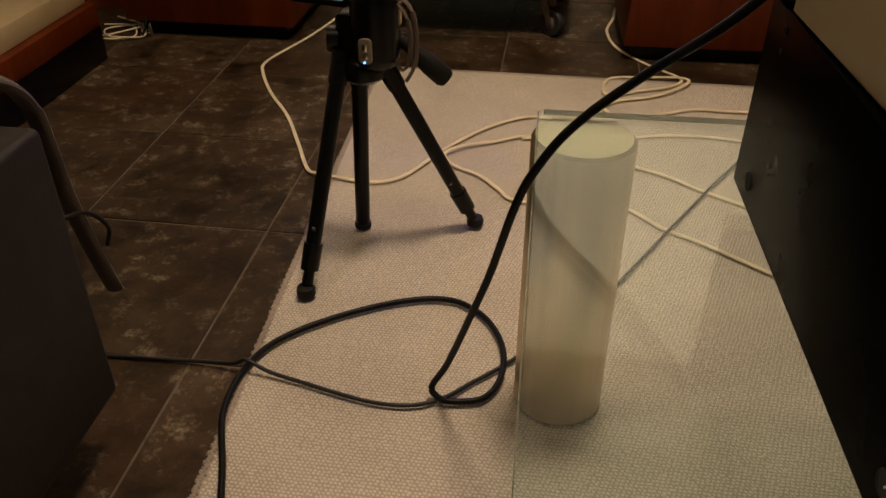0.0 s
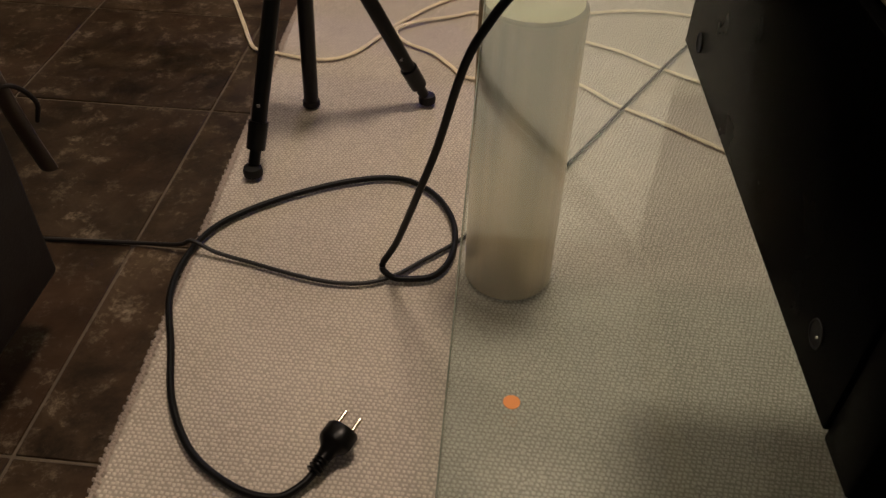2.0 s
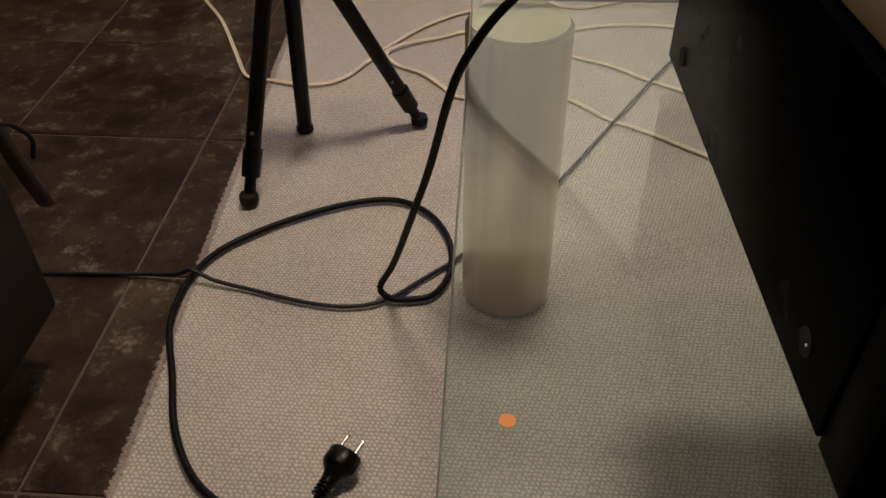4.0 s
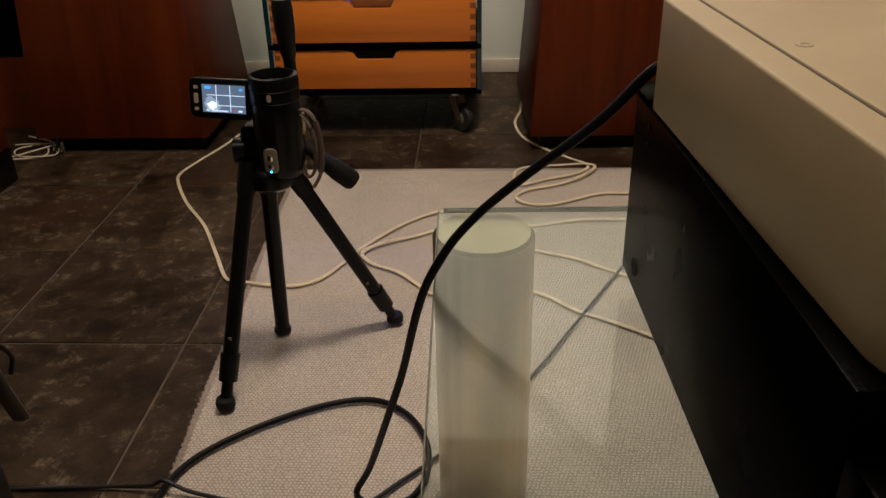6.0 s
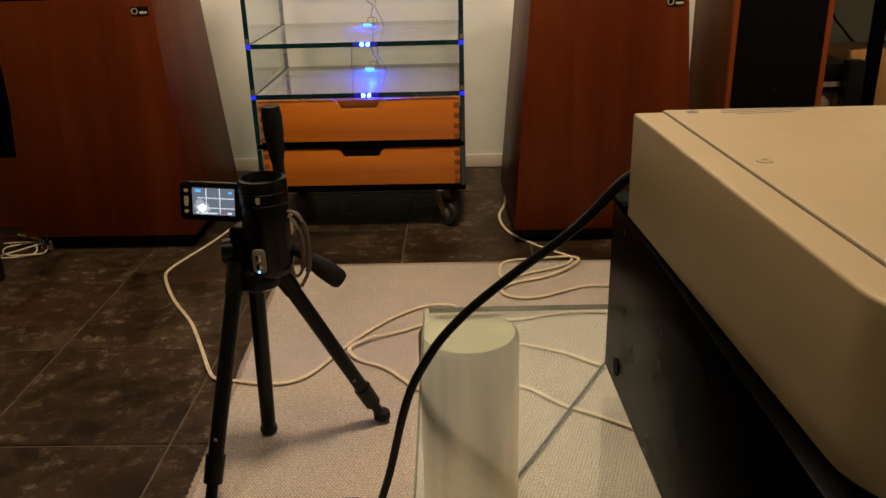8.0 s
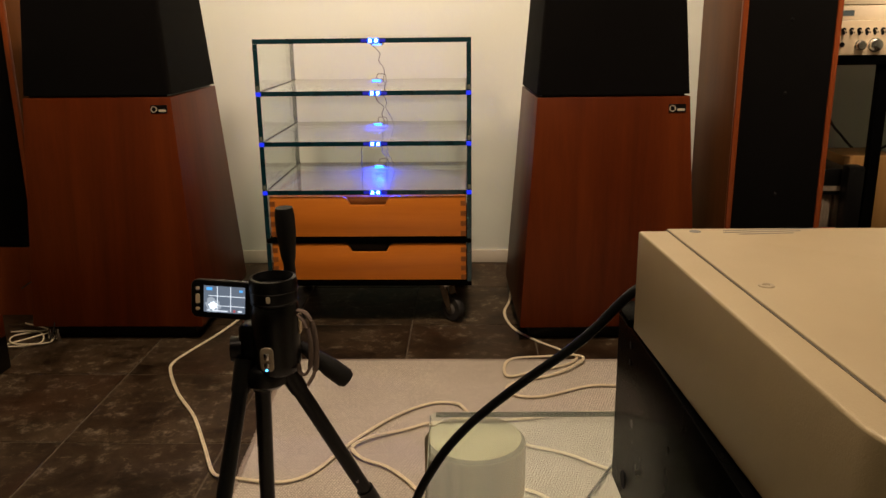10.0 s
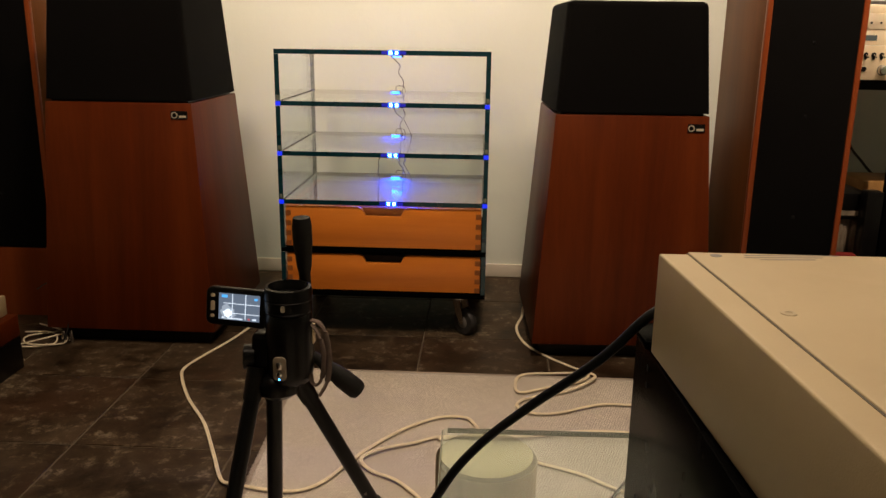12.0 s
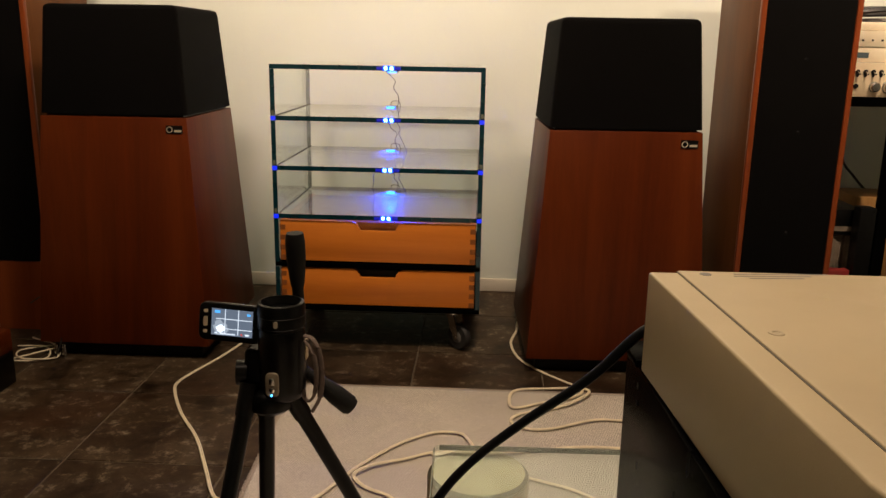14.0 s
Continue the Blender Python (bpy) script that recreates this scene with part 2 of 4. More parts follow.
M_SCREENDIM = glow("screen_dim_patch", (0.6, 0.66, 0.72), 0.42)
M_SCREENBLUE = glow("screen_blue_mark", (0.1, 0.45, 1.0), 0.8)
M_SCREENRED = glow("screen_red_mark", (1.0, 0.08, 0.05), 0.5)
M_POWERLED = glow("power_led", (0.05, 0.35, 1.0), 9.0)
M_STRAP = cloth("grey_brown_webbing", (0.16, 0.12, 0.10), 700)
M_LEATHER = plain("dark_brown_leather", (0.009, 0.006, 0.005), 0.6, Specular_IOR_Level=0.3, vary=0.3, scale=9, bump=0.35, fine=260)
M_LEATHERBELT = plain("brown_leather_strap", (0.070, 0.053, 0.043), 0.5, vary=0.3, scale=14, bump=0.3, fine=300)
M_ORANGE = plain("orange_sticker", (0.80, 0.30, 0.07), 0.7, vary=0.1)
M_PRINT = plain("grey_print", (0.20, 0.19, 0.19), 0.6)
M_BRASSY = plain("worn_screw_head", (0.42, 0.35, 0.23), 0.5, 0.3, vary=0.4, scale=200)
M_BADGE = plain("light_metal_badge", (0.70, 0.62, 0.48), 0.35, 0.4, vary=0.1)
M_BEIGETOP = plain("beige_cabinet_top", (0.40, 0.31, 0.17), 0.5, vary=0.12, scale=8)
M_LCD = glow("pale_green_lcd", (0.34, 0.38, 0.26), 0.10)
M_TUNER = plain("cream_silver_panel", (0.74, 0.64, 0.46), 0.4, 0.15, vary=0.1, scale=12)
M_REDBOOK = plain("red_book_cloth", (0.22, 0.010, 0.006), 0.7, vary=0.2)
M_BLUEDISC = glow("bright_blue_disc", (0.03, 0.14, 1.0), 9.0)
M_BLUECORE = glow("pale_blue_core", (0.30, 0.80, 1.0), 9.0)
M_PAPER = plain("cd_spine_paper", (0.20, 0.16, 0.115), 0.6, vary=0.4, scale=30)


# ---- building helpers ----
def box(bm, x0, x1, y0, y1, z0, z1, bevel=0.0, seg=2):
    v = bmesh.ops.create_cube(bm, size=1)["verts"]
    for q in v:
        q.co = ((x0 + x1) / 2 + q.co.x * (x1 - x0), (y0 + y1) / 2 + q.co.y * (y1 - y0), (z0 + z1) / 2 + q.co.z * (z1 - z0))
    if bevel:
        e = list({ed for q in v for ed in q.link_edges})
        bmesh.ops.bevel(bm, geom=e, offset=bevel, segments=seg, affect="EDGES", profile=0.5)
    return bm


def rod(bm, a, b, r0, r1=None, seg=20):
    a, b = Vector(a), Vector(b)
    m = Matrix.Translation((a + b) / 2) @ (b - a).to_track_quat("Z", "Y").to_matrix().to_4x4()
    bmesh.ops.create_cone(bm, cap_ends=True, segments=seg, radius1=r0, radius2=r0 if r1 is None else r1, depth=(b - a).length, matrix=m)
    return bm


def lathe(bm, profile, m=Matrix(), seg=40, cap=True):
    """Turns (radius, height) pairs about the local z axis."""
    rings = []
    for r, z in profile:
        rings.append([bm.verts.new(m @ Vector((r * math.cos(math.tau * k / seg), r * math.sin(math.tau * k / seg), z))) for k in range(seg)])
    for lo, hi in zip(rings, rings[1:]):
        for k in range(seg):
            bm.faces.new((lo[k], lo[(k + 1) % seg], hi[(k + 1) % seg], hi[k]))
    if cap:
        bm.faces.new(rings[0][::-1])
        bm.faces.new(rings[-1])
    return bm


def spline(pts, step=8):
    p = [Vector(q) for q in pts]
    p = [2 * p[0] - p[1]] + p + [2 * p[-1] - p[-2]]
    out = []
    for i in range(1, len(p) - 2):
        for k in range(step):
            t = k / step
            out.append(0.5 * (2 * p[i] + (p[i + 1] - p[i - 1]) * t + (2 * p[i - 1] - 5 * p[i] + 4 * p[i + 1] - p[i + 2]) * t * t
                              + (3 * p[i] - p[i - 1] - 3 * p[i + 1] + p[i + 2]) * t ** 3))
    out.append(p[-2].copy())
    return out


def tube(bm, pts, r, seg=10, step=8, flat=1.0, side=0.0):
    """A cord along a smooth line; flat squeezes it, side shifts it sideways (for twin wires)."""
    line = spline(pts, step)
    rings = []
    for i, c in enumerate(line):
        d = (line[min(i + 1, len(line) - 1)] - line[max(i - 1, 0)]).normalized()
        up = Vector((0, 0, 1)) if abs(d.z) < 0.95 else Vector((0, 1, 0))
        a = d.cross(up).normalized()
        b = a.cross(d).normalized()
        c = c + a * side
        rings.append([bm.verts.new(c + a * r * math.cos(math.tau * k / seg) + b * r * flat * math.sin(math.tau * k / seg)) for k in range(seg)])
    for lo, hi in zip(rings, rings[1:]):
        for k in range(seg):
            bm.faces.new((lo[k], lo[(k + 1) % seg], hi[(k + 1) % seg], hi[k]))
    bm.faces.new(rings[0][::-1])
    bm.faces.new(rings[-1])
    return bm


def frustum(bm, z0, w0, d0, z1, w1, d1, back=0.0, bevel=0.0, seg=2):
    """A tapered box, centred in x; back shifts the top in y."""
    lo = [bm.verts.new((sx * w0 / 2, sy * d0 / 2, z0)) for sx, sy in ((-1, -1), (1, -1), (1, 1), (-1, 1))]
    hi = [bm.verts.new((sx * w1 / 2, sy * d1 / 2 + back, z1)) for sx, sy in ((-1, -1), (1, -1), (1, 1), (-1, 1))]
    bm.faces.new(lo[::-1])
    bm.faces.new(hi)
    for k in range(4):
        bm.faces.new((lo[k], lo[(k + 1) % 4], hi[(k + 1) % 4], hi[k]))
    if bevel:
        bmesh.ops.bevel(bm, geom=bm.edges[:], offset=bevel, segments=seg, affect="EDGES", profile=0.5)
    return bm


def prism(bm, outline, z0, z1, bevel=0.0, axis="z", seg=3):
    """An outline in the plane, drawn up from z0 to z1; axis y stands it upright, with the outline in x and z."""
    put = (lambda u, v, w: (u, v, w)) if axis == "z" else (lambda u, v, w: (u, w, v)) if axis == "y" else (lambda u, v, w: (w, u, v))
    lo = [bm.verts.new(put(u, v, z0)) for u, v in outline]
    hi = [bm.verts.new(put(u, v, z1)) for u, v in outline]
    n = len(lo)
    caps = [bm.faces.new(lo[::-1]), bm.faces.new(hi)]
    for k in range(n):
        bm.faces.new((lo[k], lo[(k + 1) % n], hi[(k + 1) % n], hi[k]))
    bmesh.ops.recalc_face_normals(bm, faces=bm.faces[:])
    if bevel:
        bmesh.ops.bevel(bm, geom=list({e for f in caps for e in f.edges}), offset=bevel, segments=seg, affect="EDGES", profile=0.5)
    return bm


def rounded(x0, x1, y0, y1, r, seg=6, corners=(1, 1, 1, 1)):
    """The outline of a rectangle; corners: lower left, lower right, upper right, upper left."""
    out = []
    for (cx, cy, a0), on in zip(((x0, y0, 180), (x1, y0, 270), (x1, y1, 0), (x0, y1, 90)), corners):
        if not on:
            out.append((cx, cy))
            continue
        ox, oy = cx + (r if cx == x0 else -r), cy + (r if cy == y0 else -r)
        out += [(ox + r * math.cos(radians(a0 + 90 * k / seg)), oy + r * math.sin(radians(a0 + 90 * k / seg))) for k in range(seg + 1)]
    return out


def mesh_of(name, bm, material, sharp=40):
    me = bpy.data.meshes.new(name)
    bm.to_mesh(me)
    bm.free()
    me.shade_smooth()
    me.set_sharp_from_angle(angle=radians(sharp))
    me.materials.append(material)
    return me


def part(name, bm, material, parent, label=""):
    """Links a bmesh as one mesh object under a thing or a part, in the thing's own axes."""
    ob = new(name, mesh_of(name, bm, material))
    ob.parent = parent
    return tagged(ob, label)


def thing(name, m, label, category, group="", kind=""):
    ob = new(name)
    ob.empty_display_size = 0.05
    ob.matrix_world = m
    return tagged(ob, label, category, group, kind)


def single(name, bm, material, label, category, group="", kind="", m=Matrix()):
    ob = new(name, mesh_of(name, bm, material))
    ob.matrix_world = m
    return tagged(ob, label, category, group, kind)


B = bmesh.new

# ---- the room ----
WALL_Y, CEIL_Z, X0, X1, Y0 = 2.95, 2.35, -3.304, 2.636, -2.282
single("wall_north", box(B(), X0 - 0.1, X1 + 0.1, WALL_Y, WALL_Y + 0.12, -0.02, CEIL_Z), M_PLASTER, "white rough plaster wall behind the loudspeakers", "wall", kind="structure")
single("wall_south", box(B(), X0 - 0.1, X1 + 0.1, Y0 - 0.12, Y0, -0.02, CEIL_Z), M_PLASTER, "white plaster wall closing the room", "wall", kind="structure")
single("wall_west", box(B(), X0 - 0.12, X0, Y0, WALL_Y, -0.02, CEIL_Z), M_PLASTER, "white plaster side wall of the room", "wall", kind="structure")
single("wall_east", box(B(), X1, X1 + 0.12, Y0, WALL_Y, -0.02, CEIL_Z), M_PLASTER, "white plaster side wall of the room", "wall", kind="structure")
single("ceiling", box(B(), X0 - 0.12, X1 + 0.12, Y0 - 0.12, WALL_Y + 0.12, CEIL_Z, CEIL_Z + 0.1), M_CEIL, "plain off-white painted ceiling", "ceiling", kind="structure")
single("baseboard", box(B(), X0, X1, WALL_Y - 0.012, WALL_Y - 0.0005, 0.0, 0.045, 0.003), M_SKIRT, "low cream painted baseboard along the wall", "baseboard", kind="structure")
floor = single("floor", box(B(), X0, X1, Y0, WALL_Y, -0.06, -0.0018), M_GROUT, "dark brown stone tile floor with sandy joints", "floor", kind="structure")

# ---- the rug ----
rug = thing("rug", pose(-0.262, 1.34, 0), "beige looped wool rug with a greyed bound edge", "rug")
RUG_W, RUG_N, RUG_F = 1.5, -1.75, 0.742
part("rug_ground", prism(B(), rounded(0.0, RUG_W, RUG_N, RUG_F, 0.004), 0.0, 0.0055, 0.002), M_RUGBASE, rug)


def tufts(name, xs, ys, px, py, high, material, label=""):
    """Rows of small loops, each a low four-sided dome, shifted row by row."""
    rng = np.random.default_rng(5)
    gx, gy = np.meshgrid(np.arange(xs[0], xs[1], px), np.arange(ys[0], ys[1], py))
    row = np.arange(gx.shape[0])[:, None]
    gx = gx + ((row * 0.34) % 1.0) * px
    n = gx.size
    c = np.stack([gx.ravel() + rng.normal(0, px * 0.08, n), gy.ravel() + rng.normal(0, py * 0.08, n), np.full(n, 0.0045)], 1)
    unit = np.array([(-0.5, -0.5, 0), (0.5, -0.5, 0), (0.5, 0.5, 0), (-0.5, 0.5, 0), (-0.31, -0.20, 1), (0.25, -0.31, 1), (0.31, 0.20, 1), (-0.25, 0.31, 1)])
    size = np.stack([px * 1.0 * rng.uniform(0.80, 1.07, n), py * 1.0 * rng.uniform(0.80, 1.07, n), high * rng.uniform(0.7, 1.15, n)], 1)
    v = (c[:, None, :] + unit[None] * size[:, None, :]).reshape(-1, 3)
    f = np.array([(0, 1, 5, 4), (1, 2, 6, 5), (2, 3, 7, 6), (3, 0, 4, 7), (4, 5, 6, 7)])
    faces = (np.arange(n)[:, None, None] * 8 + f[None]).reshape(-1, 4)
    me = bpy.data.meshes.new(name)
    me.from_pydata(v.tolist(), [], faces.tolist())
    me.shade_smooth()
    me.materials.append(material)
    ob = new(name, me)
    ob.parent = rug
    return tagged(ob, label, kind="stuff")


tufts("wool", (0.006, RUG_W - 0.012), (RUG_N + 0.006, RUG_F - 0.006), 0.0054, 0.0050, 0.0015, M_RUG)
part("rug_binding", tube(B(), [(0.002, RUG_N + 0.002, 0.004), (0.0, 0.0, 0.004), (0.003, RUG_F - 0.004, 0.004)], 0.0036, 8, 60), M_RUGEDGE, rug, "greyed worn edge binding")
part("rug_binding", tube(B(), [(0.002, RUG_F, 0.004), (0.5, RUG_F + 0.001, 0.004), (RUG_W, RUG_F, 0.004)], 0.0036, 8, 40), M_RUGEDGE, rug, "greyed worn edge binding")
tufts("edge_wool", (-0.0040, 0.0012), (RUG_N, RUG_F), 0.0042, 0.0044, 0.0042, M_RUGEDGE)
# the rug lies a little out of square
for piece in rug.children:
    piece.data.transform(Matrix(((1, -0.0415, 0, 0), (0, 1, 0, 0), (0, 0, 1, 0), (0, 0, 0, 1))))

# ---- glass coffee table ----
table = thing("coffee_table", pose(0.11, 1.055, 0.0, 0, 0, 1.0), "glass coffee table on a turned aluminium drum leg", "table")
top = part("tabletop", prism(B(), rounded(0.0, 1.15, -1.35, 0.0, 0.006, 4), 0.3765, 0.384, 0.001, seg=1), M_TABLEGLASS, table, "clear greenish glass top")
part("left_rim", box(B(), -0.0012, -0.0002, -1.345, -0.005, 0.3772, 0.3832), M_GLASSRIM, top)
part("far_rim", box(B(), 0.005, 1.145, 0.0002, 0.0012, 0.3772, 0.3832), M_GLASSRIM, top)


def drum(x, y, foot):
    m = Matrix.Translation((x, y, 0))
    leg = part("leg", lathe(B(), [(0.0535, foot), (0.0545, foot + 0.0015), (0.0545, 0.3705), (0.0535, 0.372)], m, 64, False), M_ALUSIDE, table, "turned aluminium drum leg")
    part("leg_top", lathe(B(), [(0.0535, 0.372), (0.050, 0.3754), (0.004, 0.3758)], m, 64), M_ALUTOP, leg, "faced aluminium end")
    part("leg_foot", lathe(B(), [(0.048, foot - 0.003), (0.050, foot)], m, 40), M_RUBBER, leg)


drum(0.048, -0.041, 0.0115)
drum(1.09, -0.06, 0.0115)
drum(1.09, -1.29, 0.0115)
single("round_sticker", lathe(B(), [(0.0044, 0.0), (0.0045, 0.0004)], pose(0.153, 0.514, 0.3842), 28), M_ORANGE, "small round orange sticker on the glass top", "sticker")

# ---- amplifier on the table ----
amp = thing("amplifier", pose(0.2835, 0.895, 0.384, 0, 0, 2.6), "large black steel amplifier with a cream lid, on the glass table", "amplifier")
AZ = 0.018
body = part("chassis", box(B(), 0.0, 0.43, -0.395, 0.0, AZ, 0.1795, 0.0015), M_STEELBLACK, amp, "black painted steel chassis")
part("front_panel", box(B(), 0.0012, 0.4288, -0.430, -0.396, AZ - 0.004, 0.150, 0.002), M_STEELBLACK, amp)
SKEW = 0.030


def lid_outline(x0, x1, y0, y1, r):
    """Rounded at the near corners; the far edge runs a little out of square."""
    o = rounded(x0, x1, y0, y1, r, 10, (1, 1, 0, 0))
    return [(u, v - SKEW * (u - x0) / (x1 - x0) if v == y1 else v) for u, v in o]


LT = 0.2640
lid = part("lid", prism(B(), lid_outline(-0.0005, 0.436, -0.405, -0.045, 0.042), 0.1810, LT, 0.0022), M_CREAM, amp, "cream powder coated lid with rounded corners")
part("back_rail", box(B(), -0.003, 0.430, -0.0445, 0.004, 0.1800, 0.1865, 0.001), M_STEELBLACK, amp)
# the inset top plate, cut out by a narrow groove
part("groove", prism(B(), lid_outline(0.0205, 0.4135, -0.381, -0.0455, 0.026), LT - 0.0005, LT + 0.0004), M_SEAM, lid)
part("top_plate", prism(B(), lid_outline(0.0219, 0.4121, -0.3796, -0.0455, 0.0246), LT - 0.0003, LT + 0.0012, 0.0006, seg=2), M_CREAM, lid)
for sx, sy in ((0.037, -0.190), (0.037, -0.345), (0.395, -0.190)):
    part("screw", lathe(B(), [(0.0052, LT + 0.0010), (0.0046, LT + 0.0017), (0.0026, LT + 0.0018), (0.0020, LT + 0.0013)], Matrix.Translation((sx, sy, 0)), 20), M_BRASSY, lid, "worn screw head")
for row, (u0, u1) in enumerate(((0.062, 0.135), (0.060, 0.120), (0.070, 0.112))):
    part("print", box(B(), u0, u1, -0.0565 - 0.0058 * row, -0.0545 - 0.0058 * row, LT + 0.0011, LT + 0.00135), M_PRINT, lid, "small unreadable printed line")
part("print", lathe(B(), [(0.0045, LT + 0.0011), (0.0045, LT + 0.00135)], Matrix.Translation((0.040, -0.056, 0)), 16), M_PRINT, lid)
lid.matrix_basis = Matrix.Translation((-0.006, -0.054, 0)) @ pose(0, 0, 0, 0, 0, 2.0) @ Matrix.Translation((0.006, 0.045, 0))
# ventilation and mounting holes in the side
for hy, hz, r in ((-0.043, 0.039, 0.0080), (-0.356, 0.044, 0.0080), (-0.046, 0.165, 0.0030), (-0.046, 0.150, 0.0026)):
    m = pose(-0.0001, hy, hz, 0, -90, 0)
    hole = part("side_socket", lathe(B(), [(r, 0.0), (r * 0.97, 0.0005), (r * 0.86, 0.0005), (r * 0.82, 0.0001)], m, 22), M_RUBBER, amp, "round dark socket")
    if hy < -0.1:
        part("socket_pin", lathe(B(), [(r * 0.13, 0.0001), (r * 0.10, 0.0008)], m @ Matrix.Translation((0, -r * 0.3, 0)), 10), M_CHROME, hole)
for fx, fy in ((0.05, -0.05), (0.38, -0.05), (0.05, -0.36), (0.38, -0.36)):
    part("foot", lathe(B(), [(0.018, 0.0), (0.020, 0.003), (0.020, AZ)], Matrix.Translation((fx, fy, 0)), 24), M_RUBBER, amp)
part("power_inlet", box(B(), 0.050, 0.082, -0.064, -0.044, 0.208, 0.236, 0.002), M_BLACK, amp)

# ---- cords on the floor ----
R = 0.0042
power = thing("power_cord", pose(0, 0, 0), "thick black power cord looped on the rug, plug free", "power cord")
ZF = 0.0138
loop = [(0.350, 0.838, 0.6060), (0.350, 0.852, 0.6065), (0.338, 0.863, 0.6065), (0.312, 0.863, 0.6020), (0.287, 0.862, 0.5900), (0.259, 0.867, 0.5570), (0.239, 0.873, 0.5355), (0.2178, 0.881, 0.5150), (0.201, 0.887, 0.4990), (0.172, 0.892, 0.4720), (0.152, 0.892, 0.4530), (0.132, 0.891, 0.4300), (0.117, 0.891, 0.4060),
        (0.1040, 0.895, 0.3780), (0.0925, 0.904, 0.3380), (0.074, 0.930, 0.2540), (0.053, 0.950, 0.1790), (0.022, 0.985, 0.0720), (0.002, 0.992, 0.026), (0.010, 0.983, ZF + 0.004), (0.027, 0.980, ZF + 0.001), (0.067, 0.992, ZF), (0.086, 1.035, ZF), (0.082, 1.098, ZF),
        (0.050, 1.157, ZF), (-0.003, 1.187, ZF), (-0.074, 1.172, ZF), (-0.160, 1.122, ZF), (-0.226, 1.060, ZF), (-0.250, 0.994, ZF), (-0.248, 0.921, ZF),
        (-0.219, 0.841, ZF), (-0.190, 0.763, ZF), (-0.148, 0.703, ZF), (-0.094, 0.669, ZF), (-0.053, 0.663, ZF), (-0.030, 0.678, ZF + 0.002), (-0.016, 0.700, 0.020)]
part("cord", tube(B(), loop, R, 14, 10), M_CABLE, power)
plug_m = pose(-0.016, 0.700, 0.0235, 9, 0, -25) @ Matrix.Scale(0.95, 4)
plug = part("plug", lathe(B(), [(0.0075, -0.006), (0.0085, 0.010), (0.0105, 0.018), (0.0170, 0.026), (0.0188, 0.030), (0.0188, 0.046), (0.0165, 0.050)], plug_m @ pose(0, 0, 0.0, -90, 0, 0) @ Matrix.Diagonal((1.05, 0.80, 0.90, 1)), 10), M_BLACK, power, "black two-pin mains plug")
for s in (-1, 1):
    part("pin", rod(B(), plug_m @ Vector((s * 0.0095, 0.044, 0.001)), plug_m @ Vector((s * 0.0095, 0.063, 0.001)), 0.0027, 0.0023, 12), M_NICKEL, plug, "nickel plated pin")
for k in range(4):
    part("strain_ring", lathe(B(), [(0.0078, -0.0012), (0.0092, 0.0), (0.0078, 0.0012)], plug_m @ Matrix.Translation((0, -0.010 + 0.0045 * k, 0)) @ pose(0, 0, 0, -90, 0, 0), 16), M_BLACK, plug)
thin = [(-0.60, 0.985, 0.004), (-0.52, 1.006, 0.004), (-0.437, 1.011, 0.004), (-0.326, 1.016, 0.005), (-0.268, 1.010, 0.014), (-0.247, 1.006, 0.026), (-0.215, 0.999, 0.016), (-0.164, 0.988, 0.0125), (-0.080, 0.968, 0.0125), (-0.023, 0.968, 0.0125),
        (0.017, 0.987, 0.0125), (0.050, 1.020, 0.0125), (0.096, 1.068, 0.0125), (0.160, 1.150, 0.0125), (0.233, 1.247, 0.0125), (0.337, 1.435, 0.0125), (0.453, 1.641, 0.0125), (0.56, 1.80, 0.0125), (0.72, 1.90, 0.0125)]
single("signal_cable", tube(B(), thin, 0.0028, 10, 8), M_CABLETHIN, "thin black cable crossing the tiles and the rug", "cable")


def twin_wire(pts, label):
    """Two thin cores side by side in one cream sheath."""
    ob = thing("speaker_wire", pose(0, 0, 0), label, "wire", "loudspeaker wires")
    for s in (-1, 1):
        part("core", tube(B(), pts, 0.0019, 8, 8, 1.0, s * 0.0019), M_WIRE, ob)


ZW, ZT = 0.0112, 0.003
twin_wire([(-0.52, 2.80, ZT), (-0.47, 2.60, ZT), (-0.485, 2.43, ZT), (-0.518, 2.27, ZT), (-0.556, 2.150, ZT), (-0.575, 2.075, ZT), (-0.565, 2.020, ZT), (-0.507, 1.902, ZT), (-0.432, 1.786, ZT), (-0.373, 1.665, ZT), (-0.326, 1.565, 0.004), (-0.300, 1.540, 0.009), (-0.267, 1.529, ZW),
           (-0.217, 1.519, ZW), (-0.171, 1.522, ZW), (-0.134, 1.552, ZW), (-0.101, 1.616, ZW), (-0.065, 1.686, ZW), (-0.004, 1.773, ZW), (0.065, 1.832, ZW), (0.120, 1.837, ZW), (0.141, 1.812, ZW), (0.160, 1.74, ZW), (0.110, 1.745, ZW + 0.002),
           (0.063, 1.741, ZW), (0.023, 1.716, ZW), (-0.042, 1.680, ZW + 0.003), (-0.073, 1.639, ZW + 0.004), (-0.050, 1.602, ZW), (0.001, 1.571, ZW), (0.041, 1.525, ZW), (0.069, 1.492, ZW), (0.150, 1.485, ZW), (0.250, 1.498, ZW), (0.323, 1.434, ZW), (0.383, 1.397, ZW), (0.50, 1.31, ZW)],
          "cream twin loudspeaker wire wandering over tiles and rug")
